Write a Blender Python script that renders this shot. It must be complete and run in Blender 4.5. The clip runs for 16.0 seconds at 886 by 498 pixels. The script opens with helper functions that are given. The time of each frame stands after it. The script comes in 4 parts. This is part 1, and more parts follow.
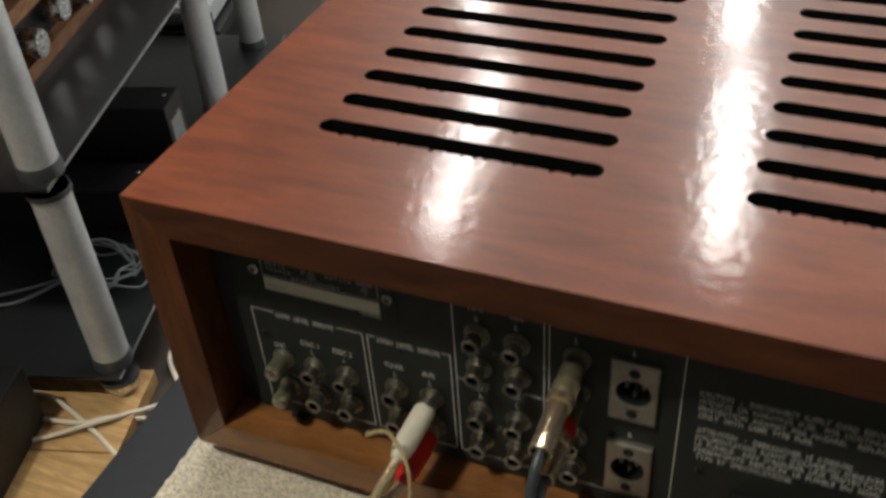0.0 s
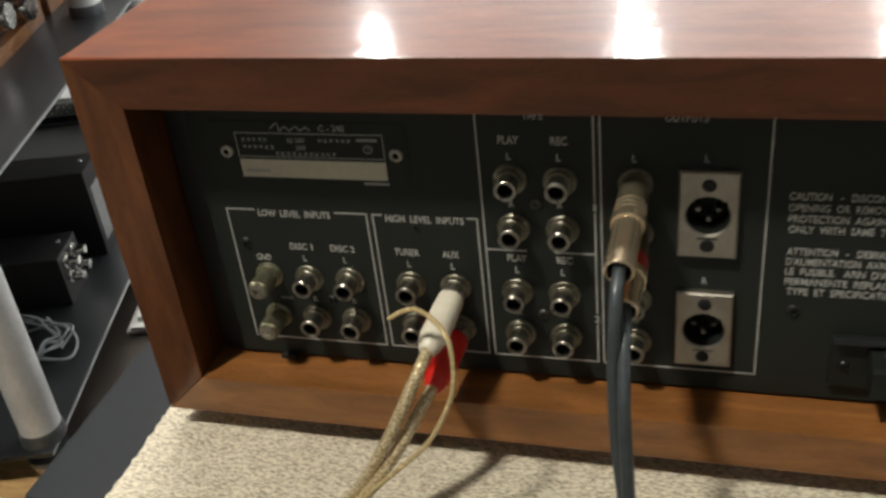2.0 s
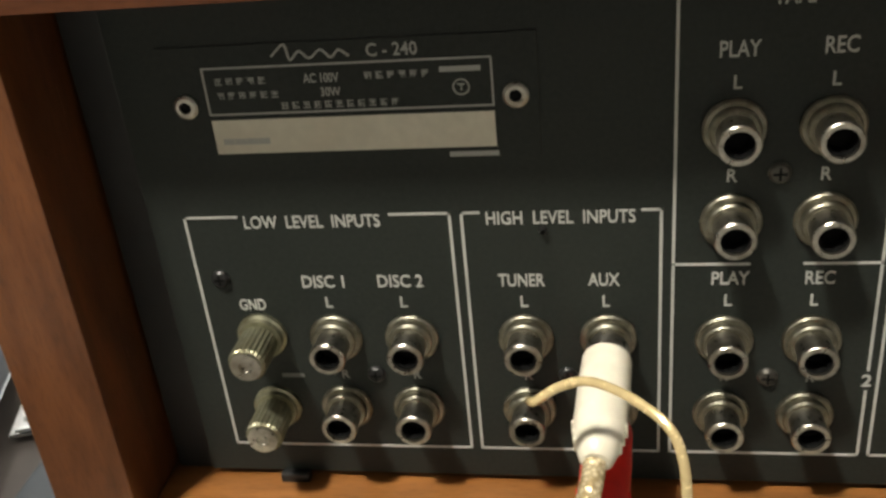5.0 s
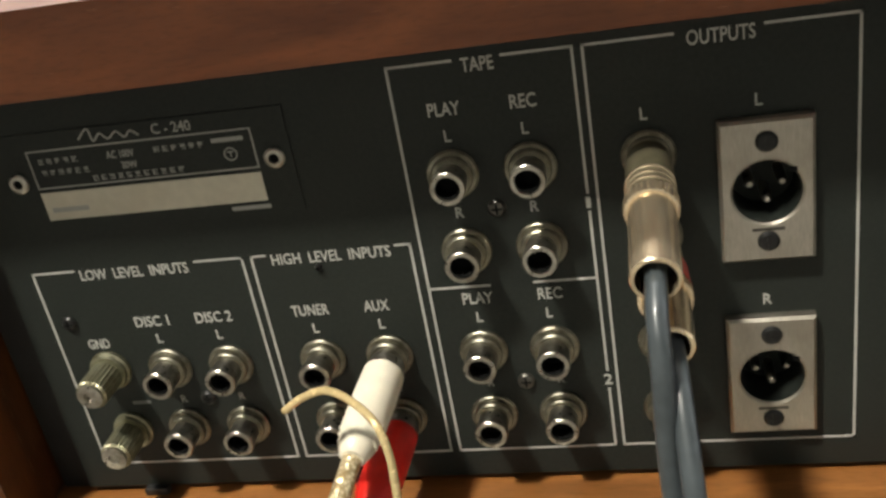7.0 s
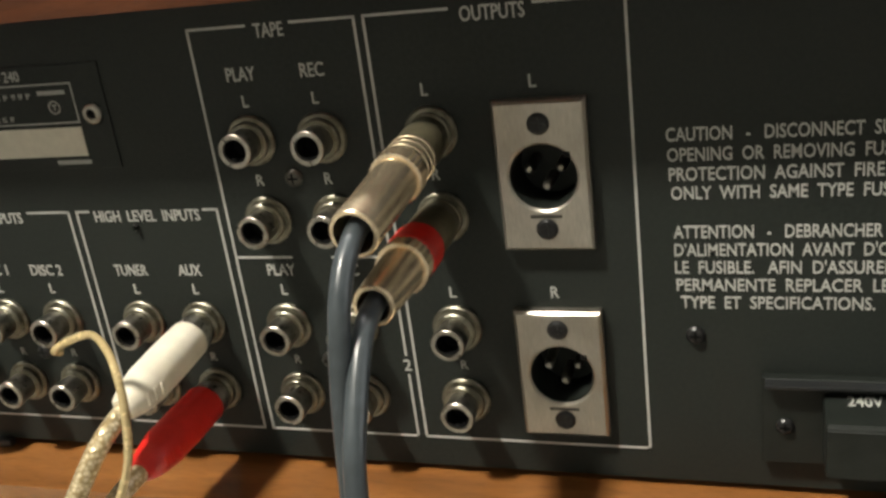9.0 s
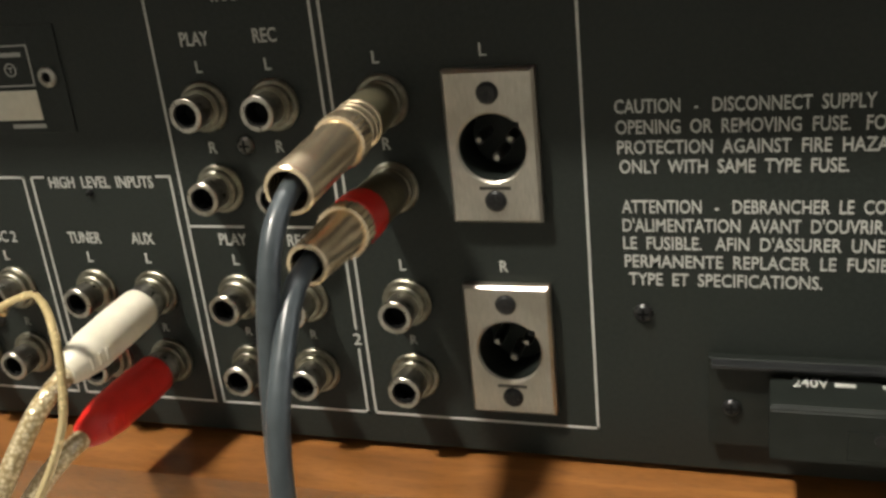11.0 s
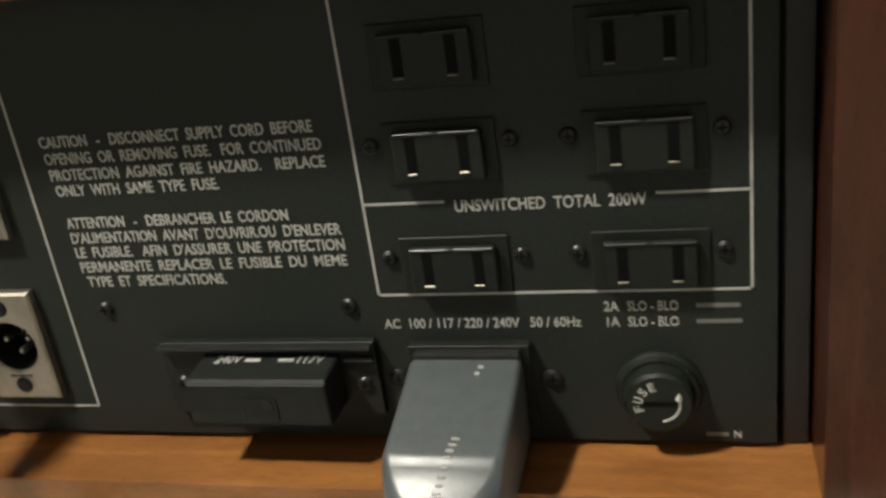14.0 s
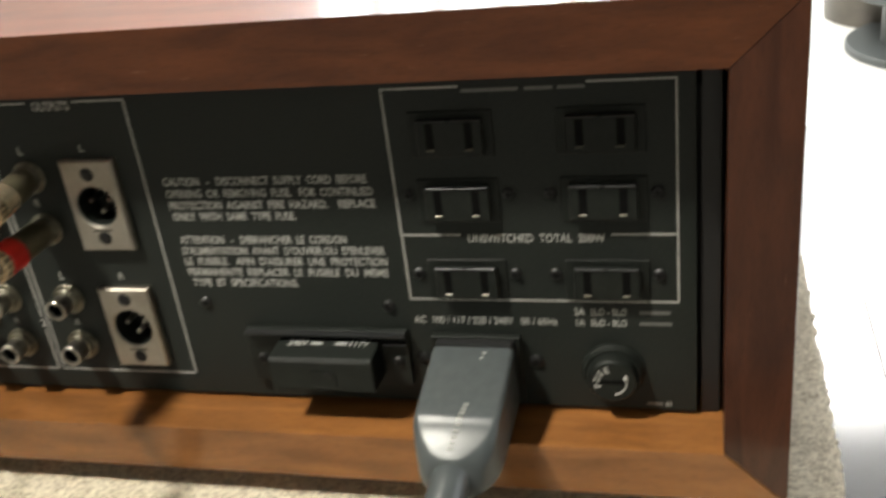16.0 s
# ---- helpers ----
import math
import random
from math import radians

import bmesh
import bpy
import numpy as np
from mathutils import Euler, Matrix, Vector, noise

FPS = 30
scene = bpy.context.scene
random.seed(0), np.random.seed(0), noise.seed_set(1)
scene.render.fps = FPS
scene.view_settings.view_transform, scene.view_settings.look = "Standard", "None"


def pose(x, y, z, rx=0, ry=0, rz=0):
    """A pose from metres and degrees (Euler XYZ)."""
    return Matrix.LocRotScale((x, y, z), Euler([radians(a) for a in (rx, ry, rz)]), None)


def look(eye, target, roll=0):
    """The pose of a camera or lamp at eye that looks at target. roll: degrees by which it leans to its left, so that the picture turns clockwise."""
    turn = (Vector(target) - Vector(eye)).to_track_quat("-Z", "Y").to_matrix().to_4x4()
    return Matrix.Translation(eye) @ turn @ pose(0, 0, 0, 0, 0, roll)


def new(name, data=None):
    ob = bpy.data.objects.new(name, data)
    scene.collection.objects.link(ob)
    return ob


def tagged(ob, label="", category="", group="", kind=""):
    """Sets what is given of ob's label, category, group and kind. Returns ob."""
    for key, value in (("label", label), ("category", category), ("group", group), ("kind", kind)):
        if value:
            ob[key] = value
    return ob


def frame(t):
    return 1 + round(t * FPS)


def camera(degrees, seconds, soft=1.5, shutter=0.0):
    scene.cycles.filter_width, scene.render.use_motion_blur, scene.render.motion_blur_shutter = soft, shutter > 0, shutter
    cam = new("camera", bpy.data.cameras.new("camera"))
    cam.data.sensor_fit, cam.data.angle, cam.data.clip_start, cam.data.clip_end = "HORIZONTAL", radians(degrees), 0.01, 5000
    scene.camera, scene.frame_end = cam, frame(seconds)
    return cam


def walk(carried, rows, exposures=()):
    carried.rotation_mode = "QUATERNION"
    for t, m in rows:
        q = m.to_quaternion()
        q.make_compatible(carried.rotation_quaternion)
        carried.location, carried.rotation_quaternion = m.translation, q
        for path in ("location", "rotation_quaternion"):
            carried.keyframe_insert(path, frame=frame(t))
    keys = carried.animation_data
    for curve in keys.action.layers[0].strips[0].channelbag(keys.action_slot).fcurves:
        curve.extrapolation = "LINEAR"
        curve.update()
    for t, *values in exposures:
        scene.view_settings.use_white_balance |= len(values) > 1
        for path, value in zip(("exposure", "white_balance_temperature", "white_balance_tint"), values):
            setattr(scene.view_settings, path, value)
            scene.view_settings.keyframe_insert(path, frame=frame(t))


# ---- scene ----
cam = camera(48.00, 16.0, soft=2.8, shutter=0.5)
# the path in tenths of a metre, from an origin in the air behind the cabinet
OX, OY, OZ = 0.056, -0.305, 0.6436
PATH = [
    (0, (-0.1276, 0.1363, 1.2940), (-0.7834, 1.5428, 0.0324), -4.51),
    (0.5, (-0.2853, -0.1538, 0.9718), (-0.8370, 1.3069, -0.2780), -3.92),
    (1, (-0.2715, -0.1505, 0.7363), (-0.7802, 1.3413, -0.4948), -4.63),
    (1.5, (-0.3424, -0.1221, 0.4482), (-0.8721, 1.4093, -0.7241), -7.74),
    (2, (-0.6025, -0.1042, -0.0439), (-1.1354, 1.5122, -1.0943), -6.83),
    (2.5, (-0.8310, 0.0962, -0.4447), (-1.3599, 1.7794, -1.3866), -8.37),
    (3, (-1.1582, 0.2619, -0.6515), (-1.7011, 1.9929, -1.4936), -6.01),
    (3.2, (-1.2029, 0.3500, -0.7495), (-1.7317, 2.0906, -1.5805), -6.45),
    (5.3, (-1.6136, 1.1830, -1.0246), (-1.9368, 2.9122, -1.9762), -5.89),
    (5.5, (-1.5637, 1.1308, -1.0447), (-1.9043, 2.8748, -1.9626), -6.50),
    (6, (-1.3076, 1.0761, -1.0632), (-1.6790, 2.8230, -1.9633), -8.33),
    (6.5, (-0.9968, 1.0418, -0.9811), (-1.3718, 2.7885, -1.8802), -10.61),
    (7, (-0.8962, 0.8947, -0.8961), (-1.3150, 2.6447, -1.7691), -10.60),
    (7.5, (-0.8111, 0.8520, -0.9323), (-1.2309, 2.6140, -1.7804), -9.20),
    (8, (-0.6222, 0.8966, -1.0444), (-1.1387, 2.6481, -1.8601), -10.01),
    (8.5, (-0.3251, 0.9515, -1.0509), (-0.9127, 2.6960, -1.8328), -8.84),
    (8.7, (-0.2029, 0.9655, -1.1352), (-0.8100, 2.7167, -1.8868), -8.16),
    (10.8, (-0.1299, 0.9669, -1.2755), (-0.7262, 2.7336, -1.9991), -5.96),
    (11, (-0.0655, 0.9823, -1.2931), (-0.6839, 2.7443, -2.0091), -6.18),
    (11.5, (-0.0436, 0.9908, -1.3088), (-0.6600, 2.7529, -2.0266), -5.76),
    (12, (0.3049, 0.9943, -1.2619), (-0.2931, 2.7669, -1.9693), -6.48),
    (12.5, (0.5386, 1.1025, -1.2857), (-0.0114, 2.8670, -2.0499), -6.52),
    (13, (0.7565, 1.1460, -1.2536), (0.2221, 2.9080, -2.0343), -7.48),
    (13.5, (0.9585, 1.1293, -1.2757), (0.4464, 2.8917, -2.0704), -7.60),
    (14, (1.2331, 0.9349, -1.1598), (0.7364, 2.6951, -1.9691), -8.27),
    (14.5, (1.2699, 0.7322, -1.1417), (0.8128, 2.4986, -1.9606), -7.17),
    (15, (1.3752, 0.5359, -1.0058), (0.9206, 2.3100, -1.8094), -7.74),
    (15.5, (1.5045, 0.4505, -0.7401), (1.0346, 2.2155, -1.5550), -7.02),
    (16, (1.4143, 0.2146, -0.5817), (0.9150, 1.9314, -1.4779), -7.41),
]


def place(p):
    return Vector((p[0] * 0.1 + OX, p[1] * 0.1 + OY, p[2] * 0.1 + OZ))


EXPOSURES = [(0.0, -1.5), (0.5, -1.62), (1.0, -1.45), (1.5, -1.15), (2.0, -0.82), (2.5, -0.48), (3.0, 0.0), (5.5, 0.08), (8.5, 0.18), (11.0, 0.2), (13.0, 0.0), (14.5, -0.05), (16.0, 0.0)]
walk(cam, [(t, look(place(eye), place(target), roll)) for t, eye, target, roll in PATH], EXPOSURES)

# ---- world, lights ----
world = bpy.data.worlds.new("world")
scene.world = world
world.use_nodes = True
sky = world.node_tree.nodes.new("ShaderNodeTexSky")
sky.sky_type = "NISHITA"
sky.sun_disc = False
sky.sun_elevation, sky.sun_rotation = radians(37), radians(86)
world.node_tree.links.new(sky.outputs[0], world.node_tree.nodes["Background"].inputs[0])
world.node_tree.nodes["Background"].inputs[1].default_value = 0.06

BASE = 0.36          # height of the cabinet's zero level over the floor
CEILING = 2.5


def area_lamp(name, x, y, z, sx, sy, watts, colour, rx=0, ry=0, rz=0):
    data = bpy.data.lights.new(name, "AREA")
    data.shape, data.size, data.size_y = "RECTANGLE", sx, sy
    data.energy, data.color = watts, colour
    ob = new(name, data)
    ob.matrix_basis = pose(x, y, z, rx, ry, rz)
    return ob


COOL = (1.0, 0.98, 0.93)
WARM = (1.0, 0.95, 0.83)
# ceiling fittings: x, y of the middle, turn about z, watts, colour, width, length
# the last one is added, out of view, to brighten cabinet top and rack
FITTINGS = [(-0.70, -0.80, 90, 80, WARM, 0.18, 0.18), (-1.22, 2.75, 8, 31, COOL, 0.10, 1.2), (-0.25, 2.95, 6, 33, COOL, 0.12, 1.2), (-1.80, 4.40, 20, 31, COOL, 0.12, 1.2), (-0.46, 4.55, 6, 33, COOL, 0.12, 1.2), (0.74, 3.45, 0, 45, COOL, 0.40, 1.2), (1.0, 4.9, 0, 45, COOL, 0.40, 1.2), (-0.45, 0.85, 90, 66, COOL, 0.11, 1.2)]
for fx, fy, turn, watts, colour, width, length in FITTINGS:
    area_lamp("ceiling_lamp", fx, fy, CEILING - 0.085, width, length, watts, colour, 0, 0, turn)
# daylight in the window openings
area_lamp("side_window_light", 2.36, 1.3, 1.22, 2.7, 1.6, 45, (0.93, 0.97, 1.0), 90, 0, 90)
sun_data = bpy.data.lights.new("sun", "SUN")
sun_data.energy, sun_data.angle, sun_data.color = 5.0, radians(0.5), (1.0, 0.96, 0.9)
sun = new("sun", sun_data)
sun.matrix_basis = look((6, 1.9, 4.5), (0, 1.5, 0))



# ---- materials ----
def nodes_of(name):
    m = bpy.data.materials.new(name)
    m.use_nodes = True
    nt = m.node_tree
    return m, nt, nt.nodes["Principled BSDF"]


def surface(name, colour, rough=0.5, metal=0.0, vary=0.15, scale=60.0, stretch=(1, 1, 1), bump=0.0, bump_scale=400.0,
            coat=0.0, coat_rough=0.1, dirt=None, dirt_scale=9.0, dirt_amount=0.5, rough_vary=0.1, spec=0.5, ramp=(0.3, 0.7)):
    """A surface with grain and larger stains, in metres of the object's own space."""
    m, nt, bsdf = nodes_of(name)
    link, node = nt.links.new, nt.nodes.new
    coord = node("ShaderNodeTexCoord")
    mapping = node("ShaderNodeMapping")
    mapping.inputs["Scale"].default_value = stretch
    link(coord.outputs["Object"], mapping.inputs[0])
    grain = node("ShaderNodeTexNoise")
    grain.inputs["Scale"].default_value, grain.inputs["Detail"].default_value = scale, 6
    link(mapping.outputs[0], grain.inputs["Vector"])
    mix = node("ShaderNodeMix")
    mix.data_type = "RGBA"
    lo = tuple(c * (1 - vary) for c in colour)
    hi = tuple(min(1, c * (1 + vary)) for c in colour)
    mix.inputs[6].default_value, mix.inputs[7].default_value = (*lo, 1), (*hi, 1)
    cr = node("ShaderNodeMapRange")
    cr.inputs[1].default_value, cr.inputs[2].default_value = ramp
    link(grain.outputs[0], cr.inputs[0])
    link(cr.outputs[0], mix.inputs[0])
    out = mix.outputs[2]
    stain = node("ShaderNodeTexNoise")
    stain.inputs["Scale"].default_value, stain.inputs["Detail"].default_value = dirt_scale, 4
    link(coord.outputs["Object"], stain.inputs["Vector"])
    sr = node("ShaderNodeMapRange")
    sr.inputs[1].default_value, sr.inputs[2].default_value = 0.45, 0.7
    link(stain.outputs[0], sr.inputs[0])
    if dirt:
        mix2 = node("ShaderNodeMix")
        mix2.data_type = "RGBA"
        amount = node("ShaderNodeMath")
        amount.operation = "MULTIPLY"
        amount.inputs[1].default_value = dirt_amount
        link(sr.outputs[0], amount.inputs[0])
        link(amount.outputs[0], mix2.inputs[0])
        link(out, mix2.inputs[6])
        mix2.inputs[7].default_value = (*dirt, 1)
        out = mix2.outputs[2]
    link(out, bsdf.inputs["Base Color"])
    rr = node("ShaderNodeMapRange")
    rr.inputs[3].default_value, rr.inputs[4].default_value = max(0.02, rough - rough_vary), min(1, rough + rough_vary)
    link(grain.outputs[0], rr.inputs[0])
    link(rr.outputs[0], bsdf.inputs["Roughness"])
    bsdf.inputs["Metallic"].default_value = metal
    bsdf.inputs["Specular IOR Level"].default_value = spec
    bsdf.inputs["Coat Weight"].default_value, bsdf.inputs["Coat Roughness"].default_value = coat, coat_rough
    if bump:
        fine = node("ShaderNodeTexNoise")
        fine.inputs["Scale"].default_value, fine.inputs["Detail"].default_value = bump_scale, 3
        link(mapping.outputs[0], fine.inputs["Vector"])
        b = node("ShaderNodeBump")
        b.inputs["Strength"].default_value, b.inputs["Distance"].default_value = bump, 0.001
        link(fine.outputs[0], b.inputs["Height"])
        link(b.outputs[0], bsdf.inputs["Normal"])
        if coat:
            link(b.outputs[0], bsdf.inputs["Coat Normal"])
    return m


def wood(name, dark, light, stretch, rough=0.35, coat=0.5, coat_rough=0.12, wave=0.1, wave_scale=60.0, spec=0.15):
    """Lacquered veneer: long grain, broad bands of tone, fine pores, and a lacquer that is not quite flat."""
    m, nt, bsdf = nodes_of(name)
    link, node = nt.links.new, nt.nodes.new
    coord = node("ShaderNodeTexCoord")
    mapping = node("ShaderNodeMapping")
    mapping.inputs["Scale"].default_value = stretch
    link(coord.outputs["Object"], mapping.inputs[0])
    n1 = node("ShaderNodeTexNoise")
    n1.inputs["Scale"].default_value, n1.inputs["Detail"].default_value, n1.inputs["Distortion"].default_value = 22, 8, 0.6
    n2 = node("ShaderNodeTexNoise")
    n2.inputs["Scale"].default_value, n2.inputs["Detail"].default_value = 260, 4
    n3 = node("ShaderNodeTexNoise")
    n3.inputs["Scale"].default_value, n3.inputs["Detail"].default_value = 7, 3
    for n in (n1, n2):
        link(mapping.outputs[0], n.inputs["Vector"])
    link(coord.outputs["Object"], n3.inputs["Vector"])
    ramp = node("ShaderNodeValToRGB")
    ramp.color_ramp.elements[0].position, ramp.color_ramp.elements[1].position = 0.32, 0.7
    ramp.color_ramp.elements[0].color, ramp.color_ramp.elements[1].color = (*dark, 1), (*light, 1)
    link(n1.outputs[0], ramp.inputs[0])
    pores = node("ShaderNodeMix")
    pores.data_type, pores.blend_type = "RGBA", "MULTIPLY"
    pr = node("ShaderNodeMapRange")
    pr.inputs[1].default_value, pr.inputs[2].default_value, pr.inputs[3].default_value, pr.inputs[4].default_value = 0.35, 0.5, 0.86, 1.0
    link(n2.outputs[0], pr.inputs[0])
    pores.inputs[0].default_value = 1.0
    link(ramp.outputs[0], pores.inputs[6])
    link(pr.outputs[0], pores.inputs[7])
    broad = node("ShaderNodeMix")
    broad.data_type, broad.blend_type = "RGBA", "MULTIPLY"
    br = node("ShaderNodeMapRange")
    br.inputs[1].default_value, br.inputs[2].default_value, br.inputs[3].default_value, br.inputs[4].default_value = 0.3, 0.7, 0.75, 1.1
    link(n3.outputs[0], br.inputs[0])
    broad.inputs[0].default_value = 1.0
    link(pores.outputs[2], broad.inputs[6])
    link(br.outputs[0], broad.inputs[7])
    # short pale scratches along the grain
    n4 = node("ShaderNodeTexNoise")
    n4.inputs["Scale"].default_value, n4.inputs["Detail"].default_value = 75, 2
    fine = node("ShaderNodeMapping")
    fine.inputs["Scale"].default_value = tuple(c * c for c in stretch)
    link(coord.outputs["Object"], fine.inputs[0])
    link(fine.outputs[0], n4.inputs["Vector"])
    wr = node("ShaderNodeMapRange")
    wr.inputs[1].default_value, wr.inputs[2].default_value, wr.inputs[4].default_value = 0.73, 0.80, 0.34
    link(n4.outputs[0], wr.inputs[0])
    worn = node("ShaderNodeMix")
    worn.data_type = "RGBA"
    worn.inputs[7].default_value = (0.42, 0.25, 0.15, 1)
    link(wr.outputs[0], worn.inputs[0])
    link(broad.outputs[2], worn.inputs[6])
    link(worn.outputs[2], bsdf.inputs["Base Color"])
    bsdf.inputs["Roughness"].default_value = rough
    bsdf.inputs["Specular IOR Level"].default_value = spec
    bsdf.inputs["Coat Weight"].default_value, bsdf.inputs["Coat Roughness"].default_value = coat, coat_rough
    w = node("ShaderNodeTexNoise")
    w.inputs["Scale"].default_value, w.inputs["Detail"].default_value = wave_scale, 4
    link(coord.outputs["Object"], w.inputs["Vector"])
    add = node("ShaderNodeMath")
    add.operation = "MULTIPLY_ADD"
    add.inputs[1].default_value = 0.12
    link(n2.outputs[0], add.inputs[0])
    link(w.outputs[0], add.inputs[2])
    b = node("ShaderNodeBump")
    b.inputs["Strength"].default_value, b.inputs["Distance"].default_value = wave, 0.002
    link(add.outputs[0], b.inputs["Height"])
    link(b.outputs[0], bsdf.inputs["Normal"])
    link(b.outputs[0], bsdf.inputs["Coat Normal"])
    return m


def glowing(name, colour, strength):
    m, nt, bsdf = nodes_of(name)
    bsdf.inputs["Base Color"].default_value = (0.8, 0.8, 0.8, 1)
    bsdf.inputs["Emission Color"].default_value = (*colour, 1)
    bsdf.inputs["Emission Strength"].default_value = strength
    return m


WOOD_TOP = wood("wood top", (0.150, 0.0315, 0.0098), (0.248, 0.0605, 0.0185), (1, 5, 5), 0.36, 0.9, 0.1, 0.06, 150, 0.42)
# Darker copy of the top wood: shade on its front edge put into colour
WOOD_TOP_SHADED = wood("shaded wood front", (0.060, 0.0176, 0.0066), (0.117, 0.0365, 0.0124), (1, 5, 5), 0.36, 0.6, 0.15, 0.06, 150)
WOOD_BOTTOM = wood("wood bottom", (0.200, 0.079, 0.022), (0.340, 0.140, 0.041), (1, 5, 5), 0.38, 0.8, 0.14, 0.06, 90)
# One cabinet wood twice: right side coloured as in shade, left as lit
WOOD_SIDE_SHADED = wood("shaded wood side", (0.042, 0.0130, 0.0064), (0.086, 0.0275, 0.0125), (5, 5, 1), 0.38, 0.6, 0.15, 0.06)
WOOD_SIDE_LIT = wood("lit wood side", (0.082, 0.0270, 0.0088), (0.162, 0.0560, 0.0172), (5, 5, 1), 0.38, 0.6, 0.15, 0.06)
WOOD_AMP = wood("wood amp", (0.22, 0.09, 0.035), (0.42, 0.2, 0.08), (7, 1, 7), 0.35, 0.5, 0.15, 0.05)
WOOD_PLANK = wood("pale plank", (0.42, 0.25, 0.1), (0.66, 0.43, 0.2), (1, 6, 6), 0.45, 0.2, 0.25, 0.05)
BLACK_PANEL = surface("black anodised panel", (0.0168, 0.0205, 0.0180), 0.5, 0, 0.2, 900, bump=0.08, bump_scale=2500, dirt=(0.0245, 0.0285, 0.0248), dirt_amount=0.5, dirt_scale=14, spec=0.25)
BLACK_PLASTIC = surface("black plastic", (0.016, 0.017, 0.018), 0.34, 0, 0.2, 300, bump=0.05, bump_scale=1500, dirt=(0.045, 0.045, 0.04), dirt_amount=0.3, dirt_scale=60)
OUTLET_BLACK = surface("black moulded outlet", (0.0128, 0.0155, 0.0132), 0.5, 0, 0.2, 300, bump=0.03, bump_scale=1500, spec=0.25)
# Near-black colour standing in for the shade inside holes, slots and sockets
HOLE_SHADE = surface("hole shade", (0.004, 0.004, 0.004), 0.7, vary=0.2, spec=0.1)
CHASSIS = surface("black painted steel", (0.014, 0.014, 0.014), 0.45, 0, 0.2, 300)
INK = surface("pale printing ink", (0.48, 0.48, 0.45), 0.6, 0, 0.08, 3000, dirt=(0.35, 0.35, 0.32), dirt_amount=0.5, dirt_scale=180)
INK_FAINT = surface("faint printing ink", (0.16, 0.16, 0.15), 0.6, 0, 0.2, 3000)
INK_DIM = surface("grey printing ink", (0.36, 0.36, 0.34), 0.6, 0, 0.08, 3000)
NICKEL = surface("dull nickel", (0.46, 0.44, 0.39), 0.3, 1.0, 0.25, 600, dirt=(0.2, 0.17, 0.12), dirt_amount=0.6, dirt_scale=160, bump=0.04, bump_scale=900)
NICKEL_DULL = surface("tarnished nickel", (0.27, 0.26, 0.21), 0.42, 1.0, 0.3, 500, dirt=(0.14, 0.12, 0.08), dirt_amount=0.6, dirt_scale=220)
BRASS_GREY = surface("greyed brass", (0.29, 0.285, 0.20), 0.45, 0.85, 0.25, 500, dirt=(0.22, 0.19, 0.1), dirt_amount=0.5, dirt_scale=200)
SATIN_STEEL = surface("satin steel plate", (0.47, 0.44, 0.38), 0.36, 0.9, 0.12, 500, stretch=(8, 1, 1), dirt=(0.28, 0.25, 0.2), dirt_amount=0.5, dirt_scale=70)
SCREW_BLACK = surface("blackened screw", (0.03, 0.03, 0.03), 0.35, 0.6, 0.2, 400)
SCREW_GREY = surface("dark grey screw", (0.09, 0.085, 0.075), 0.35, 0.8, 0.2, 400)
GOLD = surface("gold plating", (1.0, 0.80, 0.56), 0.25, 0.9, 0.05, 500, rough_vary=0.05, dirt=(0.70, 0.52, 0.31), dirt_amount=0.3, dirt_scale=150, bump=0.03, bump_scale=500)
GUNMETAL = surface("dark bronze shell", (0.20, 0.18, 0.115), 0.38, 0.7, 0.15, 400)
RED_PLASTIC = surface("red plastic", (0.62, 0.018, 0.012), 0.34, 0, 0.12, 200, bump=0.05, bump_scale=800)
WHITE_PLASTIC = surface("ivory plastic", (0.80, 0.75, 0.62), 0.38, 0, 0.06, 200, dirt=(0.62, 0.55, 0.42), dirt_amount=0.4, dirt_scale=120)
GREY_CABLE = surface("blue-grey cable jacket", (0.046, 0.055, 0.060), 0.33, 0, 0.15, 300)
GREY_PLUG = surface("dark grey moulded plug", (0.074, 0.086, 0.089), 0.33, 0, 0.12, 300, bump=0.05, bump_scale=1200, dirt=(0.10, 0.11, 0.11), dirt_amount=0.4, dirt_scale=70)
LABEL_WHITE = surface("aged white label", (0.60, 0.57, 0.47), 0.5, 0, 0.06, 400, dirt=(0.5, 0.46, 0.36), dirt_amount=0.5, dirt_scale=60)
WIRE_GOLD = surface("clear gold wire", (0.68, 0.53, 0.27), 0.25, 0.3, 0.1, 500, coat=0.8)
STAND_BLACK = surface("black lacquered stand", (0.012, 0.0155, 0.0185), 0.36, 0, 0.12, 120, coat=1.0, coat_rough=0.12, rough_vary=0.03)
SHELF_BLACK = surface("black shelf", (0.012, 0.0135, 0.0155), 0.42, 0, 0.1, 120, coat=0.2, coat_rough=0.3, rough_vary=0.02)
SHELF_EDGE = surface("worn pale edging", (0.30, 0.31, 0.31), 0.35, 0.6, 0.2, 200)
POLE_GREY = surface("silver painted tube", (0.60, 0.61, 0.61), 0.36, 0.15, 0.08, 300, dirt=(0.3, 0.3, 0.3), dirt_amount=0.4, dirt_scale=20)
COLLAR_DARK = surface("dark collar", (0.08, 0.085, 0.09), 0.4, 0.3, 0.15, 200)
BOX_BLACK = surface("black box", (0.007, 0.007, 0.008), 0.5, 0, 0.2, 200)
SILVER = surface("brushed silver", (0.7, 0.7, 0.68), 0.25, 1.0, 0.1, 300)
PALE_METAL = surface("pale grey painted metal", (0.55, 0.57, 0.57), 0.4, 0.1, 0.06, 80)
